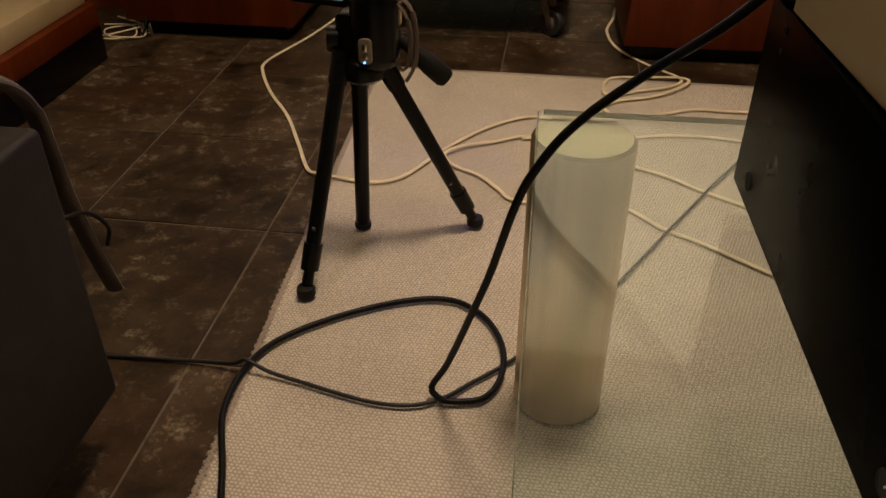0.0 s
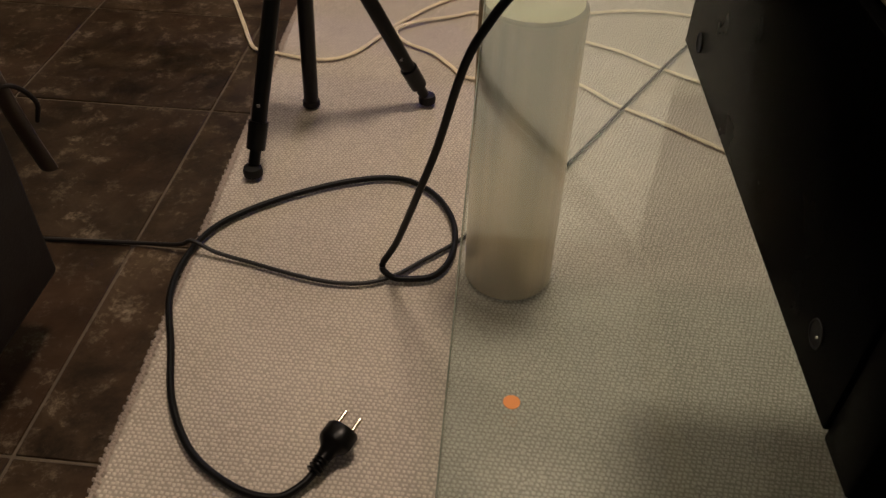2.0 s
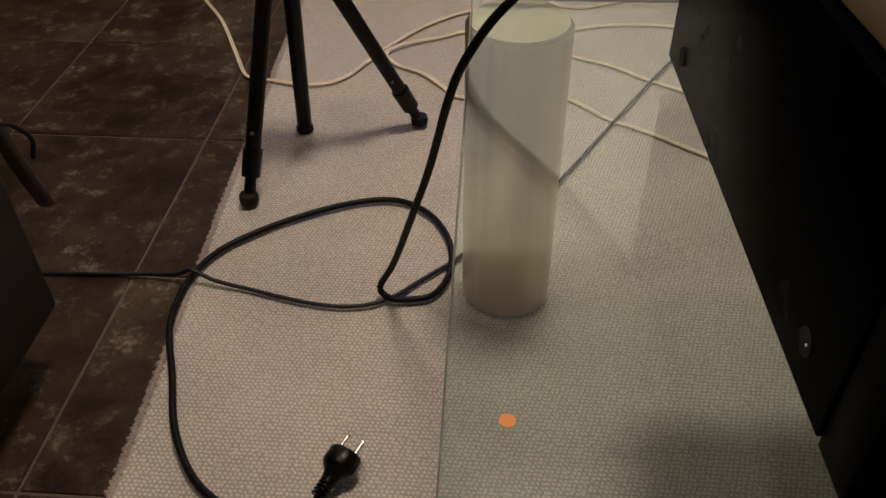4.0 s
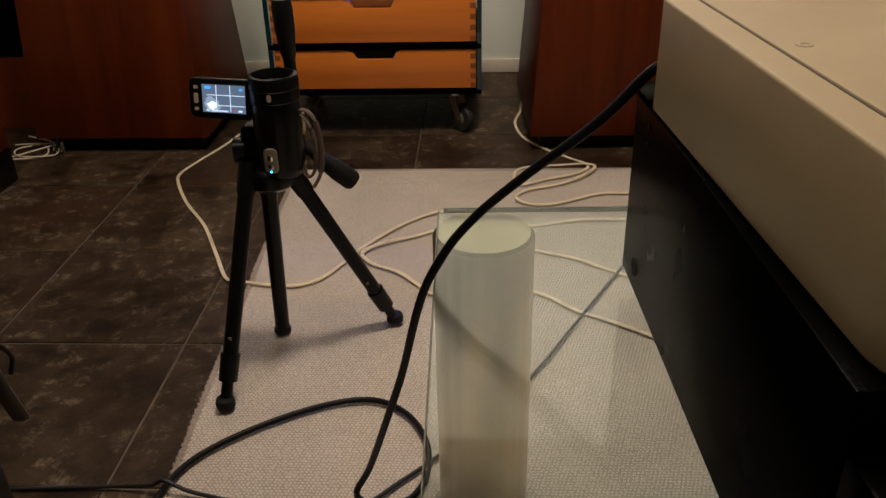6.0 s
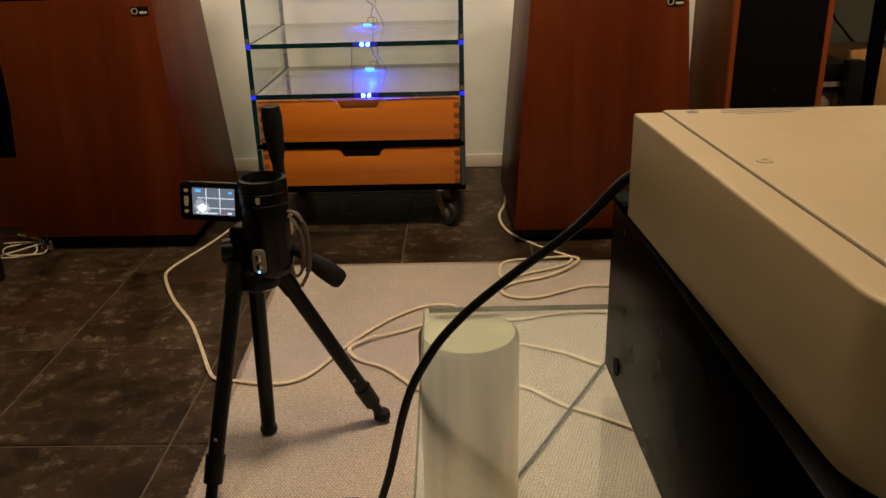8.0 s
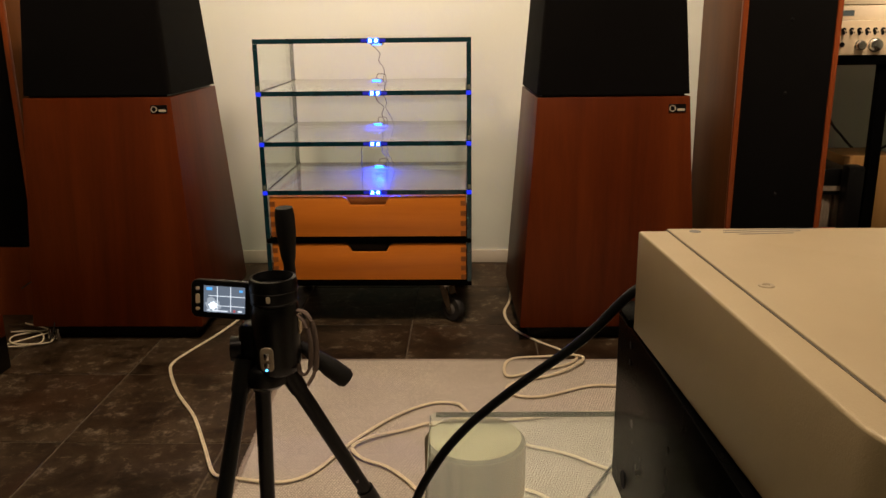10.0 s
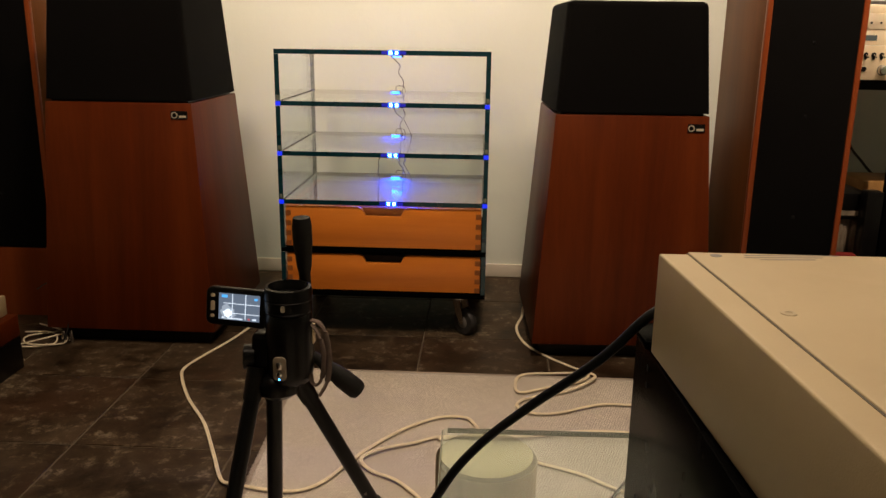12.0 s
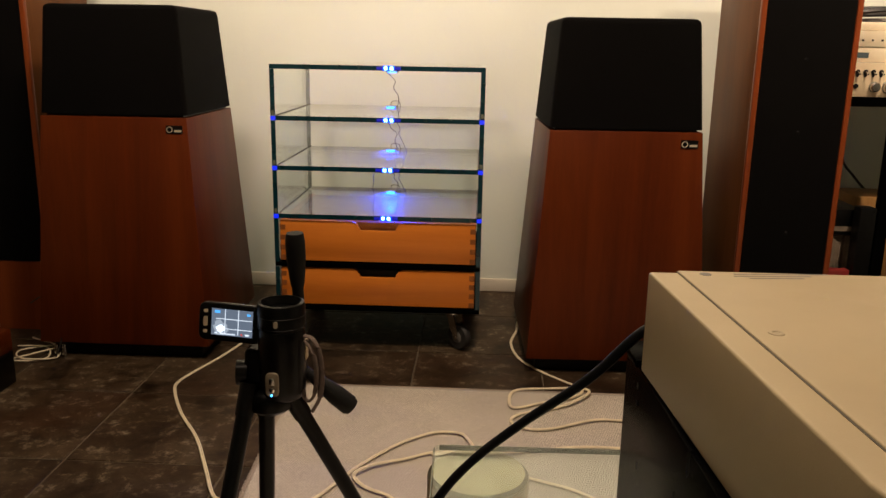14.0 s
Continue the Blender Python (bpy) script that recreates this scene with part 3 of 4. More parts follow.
twin_wire([(0.30, 2.72, ZT), (0.280, 2.60, ZT), (0.274, 2.53, ZT), (0.254, 2.422, ZT), (0.273, 2.305, ZT), (0.328, 2.215, ZT), (0.380, 2.157, ZT), (0.417, 2.102, 0.007), (0.390, 2.046, ZW), (0.314, 2.008, ZW), (0.245, 1.975, ZW), (0.238, 2.035, ZW), (0.262, 2.085, 0.0085), (0.340, 2.098, 0.0085),
           (0.410, 2.100, ZW), (0.430, 2.070, ZW + 0.004), (0.395, 2.020, ZW + 0.004), (0.338, 1.979, ZW), (0.262, 1.945, ZW), (0.236, 1.905, ZW), (0.262, 1.872, ZW), (0.320, 1.872, ZW), (0.422, 1.924, ZW), (0.490, 1.926, ZW), (0.60, 1.93, ZW)],
          "cream twin loudspeaker wire coiled at the edge of the rug")
twin_wire([(0.07, 1.735, ZW), (0.16, 1.752, ZW), (0.273, 1.765, ZW), (0.36, 1.79, ZW), (0.459, 1.792, ZW), (0.60, 1.76, ZW)], "cream twin wire running under the glass table")
twin_wire([(0.10, 1.69, ZW), (0.19, 1.685, ZW), (0.271, 1.652, ZW), (0.344, 1.618, ZW), (0.406, 1.569, ZW), (0.52, 1.50, ZW)], "cream twin wire running under the glass table")

# ---- camcorder on a small tripod ----
tripod = thing("tripod", pose(-0.142, 1.318, 0.0), "compact black camera tripod standing on the rug", "tripod")


def leg(fx, fy, tx, ty, tz, feet=True):
    a, f = Vector((tx, ty, tz)), Vector((fx, fy, 0.016))
    d = (f - a).normalized()
    long = (f - a).length
    at = lambda k: a + d * (long * k)
    lg = part("leg", rod(B(), at(0.0), at(0.80), 0.0118, 0.0112), M_BLACKSATIN, tripod)
    part("hinge", rod(B(), at(-0.05), at(0.09), 0.0150, 0.0135), M_BLACK, lg)
    part("clamp", rod(B(), at(0.775), at(0.895), 0.0142, 0.0135), M_BLACK, lg)
    part("ankle", rod(B(), at(0.89), at(0.96), 0.0080, 0.0085), M_BLACKSATIN, lg)
    part("foot", lathe(B(), [(0.009, -0.009), (0.0135, -0.006), (0.0142, 0.001), (0.0125, 0.007), (0.007, 0.0085)], Matrix.Translation(f + Vector((0, 0, 0.003))), 24), M_RUBBER, lg)
    part("size_mark", box(B(), *(q for c, h in zip(a + d * long * 0.70 + Vector((0, -0.0115, 0.002)), (0.0022, 0.0006, 0.0028)) for q in (c - h, c + h))), M_PRINT, lg)


leg(-0.072, -0.146, -0.032, -0.012, 0.322)
leg(0.154, 0.083, 0.030, 0.010, 0.306)
# the third leg stands short, ending in a plain capped tube
leg3 = part("leg", rod(B(), (-0.012, 0.014, 0.312), (-0.031, 0.053, 0.016), 0.0122, 0.0118), M_BLACKSATIN, tripod)
part("hinge", rod(B(), (-0.011, 0.012, 0.330), (-0.014, 0.018, 0.278), 0.0150, 0.0135), M_BLACK, leg3)
part("foot", lathe(B(), [(0.0125, -0.006), (0.0138, -0.004), (0.0138, 0.003), (0.0120, 0.004)], Matrix.Translation((-0.031, 0.053, 0.0155)), 24), M_RUBBER, leg3)
part("hub", lathe(B(), [(0.024, 0.292), (0.034, 0.300), (0.036, 0.316), (0.030, 0.326), (0.020, 0.330)], Matrix.Translation((-0.004, 0.006, 0)), 28), M_BLACK, tripod)
part("centre_column", rod(B(), (-0.006, 0.020, 0.32), (-0.006, 0.020, 0.40), 0.011), M_BLACKSATIN, tripod)
head = part("pan_head", box(B(), -0.040, 0.020, -0.004, 0.052, 0.330, 0.388, 0.009, 3), M_BLACK, tripod)
part("tilt_knob", rod(B(), (-0.052, 0.006, 0.349), (-0.036, 0.008, 0.349), 0.019, 0.018, 24), M_BLACK, head)
up = part("tilt_handle", lathe(B(), [(0.0085, 0.0), (0.0085, 0.028), (0.0105, 0.036), (0.0140, 0.072), (0.0142, 0.098), (0.0128, 0.108), (0.0120, 0.111)], pose(0.034, 0.038, 0.443, 3, -1, 0), 28), M_RUBBER, head, "ribbed black handle grip")
part("handle_stem", rod(B(), (0.026, 0.033, 0.375), (0.033, 0.038, 0.450), 0.006), M_BLACKSATIN, head)
side_m = Matrix.Translation((0.046, 0.012, 0.353)) @ Vector((0.068, 0.012, -0.062)).to_track_quat("Z", "Y").to_matrix().to_4x4()
part("pan_handle", lathe(B(), [(0.0075, 0.0), (0.0085, 0.020), (0.0105, 0.028), (0.0150, 0.060), (0.0152, 0.086), (0.0120, 0.092)], side_m, 28), M_RUBBER, head, "ribbed black handle grip")
part("handle_stem", rod(B(), (0.016, 0.010, 0.372), (0.050, 0.0126, 0.350), 0.0055), M_BLACKSATIN, head)

cc = thing("camcorder", pose(-0.124, 1.303, 0.316), "small black camcorder mounted upright on the tripod, screen folded out", "camcorder")
CY = 0.012
shell = part("shell", lathe(B(), [(0.022, 0.0), (0.030, 0.006), (0.0335, 0.020), (0.0345, 0.090), (0.0330, 0.105), (0.0300, 0.110)], Matrix.Translation((0, CY, 0)) @ Matrix.Diagonal((1, 0.92, 1, 1)), 36), M_BLACK, cc)
ring = part("lens_ring", lathe(B(), [(0.0305, 0.108), (0.0335, 0.110), (0.0340, 0.141), (0.0325, 0.146), (0.0285, 0.147), (0.0265, 0.142), (0.0235, 0.136), (0.0235, 0.134)], Matrix.Translation((0, CY, 0)), 44), M_BLACKSATIN, cc, "black lens ring")
part("lens_slit", lathe(B(), [(0.0225, 0.1362), (0.0120, 0.1375), (0.004, 0.137)], Matrix.Translation((0, CY, 0)) @ Matrix.Diagonal((1, 0.5, 1, 1)), 32), M_STEELBLACK, ring)
for zz in (0.112, 0.128):
    part("groove", lathe(B(), [(0.0339, zz), (0.0346, zz + 0.0008), (0.0339, zz + 0.0016)], Matrix.Translation((0, CY, 0)), 44, False), M_BLACK, ring)
part("figure_mark", prism(B(), rounded(-0.0030, 0.0030, 0.1175, 0.1275, 0.0028), CY - 0.0352, CY - 0.0345, 0.0, "y"), M_BADGE, ring, "small pale mark")
plate = part("control_plate", prism(B(), rounded(-0.017, 0.002, 0.016, 0.052, 0.007), CY - 0.0362, CY - 0.0322, 0.0012, "y"), M_DULLSILVER, cc, "silver control plate")
part("slide_switch", box(B(), -0.0115, -0.0035, CY - 0.0385, CY - 0.036, 0.034, 0.045, 0.0012), M_CHROME, plate)
part("button", lathe(B(), [(0.0042, 0.0), (0.0040, 0.0022), (0.0025, 0.0026)], pose(-0.0075, CY - 0.036, 0.0265, 90, 0, 0), 20), M_CHROME, plate)
part("power_light", lathe(B(), [(0.0013, 0.0), (0.0011, 0.0009)], pose(-0.0085, CY - 0.0362, 0.0185, 90, 0, 0), 14), M_POWERLED, plate, "lit blue power light")
part("side_port", box(B(), 0.0330, 0.0362, CY - 0.006, CY + 0.008, 0.062, 0.092, 0.0012), M_SILVER, cc)
screen_m = pose(-0.0735, CY + 0.002, 0.112, -8, 2, -6)


def on_screen(bm):
    bm.transform(screen_m)
    return bm


case = part("screen_case", on_screen(prism(B(), rounded(-0.046, 0.046, -0.0275, 0.0275, 0.010), -0.006, 0.006, 0.0022, "y")), M_BLACK, cc, "folded-out screen case")
part("display", on_screen(box(B(), -0.0265, 0.0345, -0.0066, -0.0058, -0.0185, 0.0195)), M_SCREEN, case, "lit grey display with a grid")
for u in (-0.0062, 0.0135):
    part("grid_line", on_screen(box(B(), u - 0.0005, u + 0.0005, -0.0071, -0.0067, -0.0165, 0.0195)), M_SCREENLINE, case)
for w in (0.0055, -0.0085):
    part("grid_line", on_screen(box(B(), -0.0195, 0.0345, -0.0074, -0.0072, w - 0.0005, w + 0.0005)), M_SCREENLINE, case)
rng = random.Random(4)
for name, mm, k, depth in (("glow_patch", M_SCREENDIM, 1.25, 0.00662), ("bright_patch", M_SCREENSPOT, 0.62, 0.00670)):
    blob = []
    for q in range(22):
        r = k * (0.0085 + rng.uniform(-0.0022, 0.0022))
        blob.append((max(-0.0255, -0.0125 + r * 1.15 * math.cos(math.tau * q / 22)), max(-0.018, -0.0085 + r * math.sin(math.tau * q / 22))))
    part(name, on_screen(prism(B(), blob, -depth - 0.0003, -depth, 0.0, "y")), mm, case)
for u0, u1, w0, w1, mm in ((0.0265, 0.0315, 0.0125, 0.0155, M_SCREENBLUE), (0.018, 0.0205, -0.0165, -0.0140, M_SCREENRED), (0.0245, 0.0305, -0.0165, -0.0140, M_SCREENLINE), (-0.022, -0.0135, 0.0135, 0.0175, M_SCREENBLUE),
                            (-0.021, -0.017, -0.0165, -0.0145, M_SCREENLINE), (-0.013, 0.010, -0.0168, -0.0150, M_SCREENLINE)):
    part("screen_mark", on_screen(box(B(), u0, u1, -0.0077, -0.0075, w0, w1)), mm, case)
for w, h in ((0.015, 0.0024), (0.0, 0.0070), (-0.0145, 0.0024)):
    part("button", on_screen(prism(B(), rounded(-0.0385, -0.0325, w - h, w + h, 0.0022), -0.0072, -0.0058, 0.0, "y")), M_SILVER, case)
part("hinge", rod(B(), (-0.034, CY, 0.085), (-0.034, CY, 0.135), 0.006), M_BLACK, cc)
strap = [(0.034, CY - 0.006, 0.098), (0.046, CY - 0.012, 0.096), (0.055, CY - 0.014, 0.080), (0.059, CY - 0.014, 0.045), (0.056, CY - 0.016, 0.010), (0.045, CY - 0.018, -0.012)]
part("strap", tube(B(), strap, 0.0042, 10, 8, 0.6), M_STRAP, cc, "grey-brown webbing hand strap")
strap = [(0.035, CY - 0.010, 0.093), (0.045, CY - 0.016, 0.082), (0.052, CY - 0.018, 0.055), (0.050, CY - 0.018, 0.020), (0.042, CY - 0.016, 0.004), (0.034, CY - 0.014, 0.006), (0.031, CY - 0.010, 0.018)]
part("strap", tube(B(), strap, 0.0036, 10, 8, 0.6), M_STRAP, cc, "grey-brown webbing hand strap")

# ---- glass rack with drawers ----
rack = thing("glass_rack", pose(-0.1145, 2.33, 0.0), "glass audio rack with blue lights, two beech drawers and castors", "rack")
HW, D, TH = 0.2755, 0.44, 0.012
LEVELS = (0.767, 0.637, 0.508, 0.380)


def pane(name, x0, x1, y0, y1, z0, z1, material=M_GLASS):
    ob = part(name, box(B(), x0, x1, y0, y1, z0, z1, 0.0006, 1), material, rack, "clear green glass")
    return ob


for z in LEVELS:
    sh = pane("glass_shelf", -HW, HW, 0.0, D, z - TH, z, M_GLASS if z > 0.7 else M_GLASSDUSTY)
    part("front_edge", box(B(), -HW, HW, -0.0014, -0.0004, z - TH, z), M_GLASSEDGE, sh, "dark green polished edge")
    part("back_edge", box(B(), -HW + TH, HW - TH, D + 0.0004, D + 0.0012, z - TH, z), M_GLASSBACK, sh, "brownish ground back edge")
    lx = {0.767: 0.030, 0.637: 0.030, 0.508: 0.027, 0.380: 0.023}[z]
    for s in (-1, 1):
        part("blue_light", box(B(), lx + s * 0.0075 - 0.0062, lx + s * 0.0075 + 0.0062, -0.0030, -0.0018, z - TH + 0.0005, z - 0.0005, 0.0008), M_BLUE, sh, "lit blue light")
        # weakly glowing strip in place of the halo beside each light
        part("edge_halo", box(B(), *sorted((lx + s * 0.0145, lx + s * 0.031)), -0.0028, -0.0018, z - TH + 0.002, z - 0.002, 0.0006), M_BLUEDIM, sh, "blue halo of the lights, put on the glass edge as emission")
        part("light_core", box(B(), lx + s * 0.0075 - 0.0036, lx + s * 0.0075 + 0.0036, -0.0038, -0.0031, z - TH + 0.0025, z - 0.0025), M_BLUECORE, sh, "pale core of the light")
    if z != LEVELS[0]:
        for s in (-1, 1):
            # the joint glows by itself to show blue light gathered there
            part("corner_joint", box(B(), s * (HW - 0.0065) - 0.0065, s * (HW - 0.0065) + 0.0065, -0.0026, -0.0016, z - TH, z - 0.001, 0.0008), M_BLUESOFT, sh, "corner joint, its blue light put in as emission")
ZS = (0.767 - TH, 0.637, 0.637 - TH, 0.508, 0.508 - TH, 0.380, 0.380 - TH, 0.248, 0.236, 0.128)
for s in (-1, 1):
    for hi, lo in zip(ZS[::2], ZS[1::2]):
        x0, x1 = (-HW, -HW + TH) if s < 0 else (HW - TH, HW)
        sp = pane("side_pane", x0, x1, 0.0, D, lo + 0.0005, hi - 0.0005)
        part("front_edge", box(B(), x0, x1, -0.0014, -0.0004, lo + 0.0005, hi - 0.0005), M_GLASSEDGE, sp, "dark green polished edge")
        if lo > 0.3:
            part("corner_clip", box(B(), x0 + 0.002, x1 - 0.002, -0.0030, -0.0016, lo + 0.002, lo + 0.014, 0.0006), M_GLASSRIM, sp, "pale clear corner block")
            xs_ = -HW + TH if s < 0 else HW - TH
            part("seam", box(B(), *sorted((xs_ - s * 0.0003, xs_ - s * 0.0030)), 0.004, D - 0.004, lo + 0.0004, lo + 0.0022), M_BLACK, sp, "dark glued seam")
        part("back_edge", box(B(), x0, x1, D + 0.0004, D + 0.0012, lo + 0.0005, hi - 0.0005), M_GLASSEDGE, sp, "dark green polished edge")
for name, z in (("middle_board", 0.248), ("bottom_board", 0.128)):
    part(name, box(B(), -HW, HW, -0.0006, D, z - TH, z, 0.001), M_STEELBLACK, rack, "dark glass board")


def drawer(z0, z1, inside):
    w = HW - TH - 0.003
    d = part("drawer", prism(B(), [(-w, z0), (w, z0), (w, z1), (0.068, z1), (0.056, z1 - 0.006), (0.046, z1 - 0.024), (-0.046, z1 - 0.024), (-0.056, z1 - 0.006), (-0.068, z1), (-w, z1)], 0.004, 0.020, 0.0012, "y", 2), M_BEECH, rack, "honey beech drawer with finger joints")
    part("drawer_inside", box(B(), -w + 0.0145, w - 0.0145, 0.0205, D - 0.02, z0, z1 - 0.004, 0.002), inside, d, "drawer contents seen through the grip")
    for s in (-1, 1):
        part("drawer_side", box(B(), *(sorted((s * w, s * (w - 0.014)))), 0.0205, D - 0.02, z0, z1 - 0.002), M_BEECH, d)
    n = 4
    for k in range(n):
        za = z0 + (z1 - z0) * (k + 0.30) / n
        for s in (-1, 1):
            part("finger_joint", box(B(), *(sorted((s * (w + 0.0004), s * (w - 0.014)))), 0.0030, 0.0036, za - 0.0068, za + 0.0068), M_BEECHEND, d)


drawer(0.2525, 0.362, M_BEECHEND)
drawer(0.1315, 0.233, M_LEATHER)


def castor(x, y, turn):
    m = pose(x, y, 0, 0, 0, turn)
    c = part("castor", lathe(B(), [(0.020, 0.098), (0.024, 0.100), (0.024, 0.1155)], m, 24), M_CHROME, rack, "steel swivel castor with a grey wheel")
    for s in (-1, 1):
        fork = prism(B(), [(-0.012, 0.102), (0.016, 0.102), (0.030, 0.060), (0.034, 0.036), (0.022, 0.034), (0.006, 0.058)], s * 0.016 - 0.0012, s * 0.016 + 0.0012, 0.0, "y")
        fork.transform(m)
        part("fork", fork, M_CHROME, c, "bright steel fork")
    wm = m @ pose(0.026, 0, 0.0375, 90, 0, 0)
    part("tyre", lathe(B(), [(0.017, -0.0115), (0.0335, -0.011), (0.0368, -0.006), (0.0372, 0.0), (0.0368, 0.006), (0.0335, 0.011), (0.017, 0.0115)], wm, 36), M_TYRE, c)
    part("rim", lathe(B(), [(0.004, -0.0122), (0.0165, -0.0118), (0.0180, -0.0105), (0.0180, 0.0105), (0.0165, 0.0118), (0.004, 0.0122)], wm, 30), M_WHEEL, c, "grey wheel rim")
    part("axle", rod(B(), m @ Vector((0.026, -0.0185, 0.0375)), m @ Vector((0.026, 0.0185, 0.0375)), 0.0045, None, 12), M_CHROME, c)


for cx, cy, ct in ((0.204, 0.060, -42), (-0.246, 0.060, 150), (0.215, 0.36, 10), (-0.215, 0.36, 200)):
    castor(cx, cy, ct)
# light pucks hanging under the panes, with their leads
for i, z in enumerate(LEVELS):
    if i == 0:
        px_, py_, zp = 0.024, 0.15, z - TH - 0.009
    else:
        px_, py_, zp = -0.004, 0.375, z + 0.0003
    puck = part("light_puck", lathe(B(), [(0.0165, zp), (0.0175, zp + 0.001), (0.0175, zp + 0.004), (0.0155, zp + 0.0055)], Matrix.Translation((px_, py_, 0)), 26), M_CHROME, rack, "small chrome light puck")
    part("lit_lens", box(B(), px_ - 0.0125, px_ + 0.0125, py_ - 0.0195, py_ - 0.0165, zp + 0.0004, zp + 0.0028, 0.0008), M_BLUEDISC, puck, "lit blue lens")
    if i < 3:
        zn = LEVELS[i + 1]
        bend = (0.006, -0.004, 0.005)[i]
        lead = [(0.030, 0.116, z - TH - 0.004), (0.036, 0.135, z - 0.024), (0.044 + bend, 0.19, z - 0.045), (0.048 - bend, 0.27, z - 0.068), (0.046 + bend, 0.345, z - 0.096), (0.047, 0.40, zn + 0.001)]
        part("lead", tube(B(), [(u - 0.020 - 0.05 * (v - 0.12), v, w) for u, v, w in lead], 0.0011, 6, 8), M_LEAD, rack)
        lead = [(0.026, 0.412, zn + 0.001), (0.027, 0.405, zn + 0.012), (0.031, 0.40, zn + 0.017), (0.042, 0.398, zn + 0.018), (0.052, 0.40, zn + 0.015), (0.055, 0.41, zn + 0.001)]
        part("lead", tube(B(), [(u - 0.020 - 0.05 * (v - 0.12), v, w) for u, v, w in lead], 0.0010, 6, 8), M_LEAD, rack)
    if i in (1, 2):
        lead = [(0.050, 0.12, z - TH - 0.001), (0.061, 0.15, z - 0.03), (0.064, 0.20, z - 0.05), (0.058, 0.25, z - 0.066), (0.070, 0.30, z - 0.10), (0.078, 0.33, LEVELS[i + 1] + 0.001)]
        part("lead", tube(B(), [(u - 0.020 - 0.05 * (v - 0.12), v, w) for u, v, w in lead], 0.0009, 6, 8), M_LEAD, rack)
    if i == 2:
        lead = [(0.012, 0.12, z - TH - 0.001), (-0.001, 0.14, z - 0.028), (-0.010, 0.18, z - 0.050), (-0.014, 0.23, z - 0.075), (-0.019, 0.27, z - 0.105), (-0.016, 0.30, LEVELS[3] + 0.001)]
        part("lead", tube(B(), [(u - 0.020 - 0.05 * (v - 0.12), v, w) for u, v, w in lead], 0.0009, 6, 8), M_LEAD, rack)


def blue_lamp(z, watts):
    """The light of a puck, thrown forward over its shelf."""
    data = bpy.data.lights.new("rack_light", "SPOT")
    data.energy, data.color, data.spot_size, data.spot_blend, data.shadow_soft_size = watts, (0.0, 0.04, 1.0), radians(120), 1.0, 0.0
    ob = new("rack_light", data)
    ob.matrix_world = look((-0.118, 2.682, z + 0.026), (-0.118, 2.59, z - 0.105))


for z, watts in zip(LEVELS[1:], (2.4, 8.0, 17.0)):
    blue_lamp(z, watts)


# ---- loudspeakers ----
def badge(parent, x, y, z, lean):
    m = pose(x, y, z, lean, 0, 0)
    p = prism(B(), rounded(-0.021, 0.021, -0.010, 0.010, 0.001), -0.0012, 0.0, 0.0, "y")
    p.transform(m)
    plate_ = part("badge", p, M_BLACK, parent, "small dark badge with a pale emblem")
    q = lathe(B(), [(0.0058, -0.0006), (0.0078, -0.0006), (0.0078, 0.0006), (0.0058, 0.0006), (0.0058, -0.0006)], m @ pose(-0.012, -0.0018, -0.0005, 90, 0, 0), 24, False)
    part("emblem", q, M_BADGE, plate_)
    for u0, u1, w0, w1 in ((0.0, 0.018, -0.0065, -0.0010),):
        q = box(B(), u0, u1, -0.0024, -0.0012, w0, w1)
        q.transform(m)
        part("emblem", q, M_BADGE, plate_)


def pyramid_speaker(x, y, turn, tall, label):
    """A tapering veneered cabinet, a black plinth and a black cloth cover; y is the front of the base."""
    ob = thing("loudspeaker", pose(x, y, 0, 0, 0, turn) @ Matrix.Diagonal((1, 1, tall, 1)), label, "loudspeaker", "pair of tapering loudspeakers")
    c = Matrix.Translation((0, 0.227, 0))
    mk = lambda b: (b.transform(c), b)[1]
    part("plinth", mk(frustum(B(), 0.0, 0.40, 0.40, 0.040, 0.40, 0.40, 0, 0.003)), M_BLACK, ob)
    part("cabinet", mk(frustum(B(), 0.040, 0.452, 0.452, 0.632, 0.374, 0.374, 0, 0.002)), M_CHERRY, ob, "red-brown veneered tapering cabinet")
    part("shadow_gap", mk(frustum(B(), 0.632, 0.35, 0.35, 0.638, 0.35, 0.35)), M_BLACK, ob)
    cover = mk(frustum(B(), 0.638, 0.376, 0.376, 0.905, 0.337, 0.337, 0, 0.0))
    bmesh.ops.bevel(cover, geom=[e for e in cover.edges if abs(e.verts[0].co.z - e.verts[1].co.z) > 0.1 or e.verts[0].co.z > 0.8], offset=0.016, segments=4, affect="EDGES", profile=0.55)
    part("grille_cover", cover, M_GRILLE, ob, "black stretched cloth cover")
    lean = -math.degrees(math.atan((0.452 - 0.374) / 2 / 0.592))
    zb = 0.603
    badge(ob, 0.156, 0.227 - (0.226 - (zb - 0.040) * 0.039 / 0.592) - 0.0008, zb, lean)
    return ob


pyramid_speaker(-0.772, 2.218, 0.0, 1.0, "red-brown veneered tapering loudspeaker with a black cloth top")
pyramid_speaker(0.510, 2.218, 2.0, 0.985, "red-brown veneered tapering loudspeaker with a black cloth top, beside the rack")


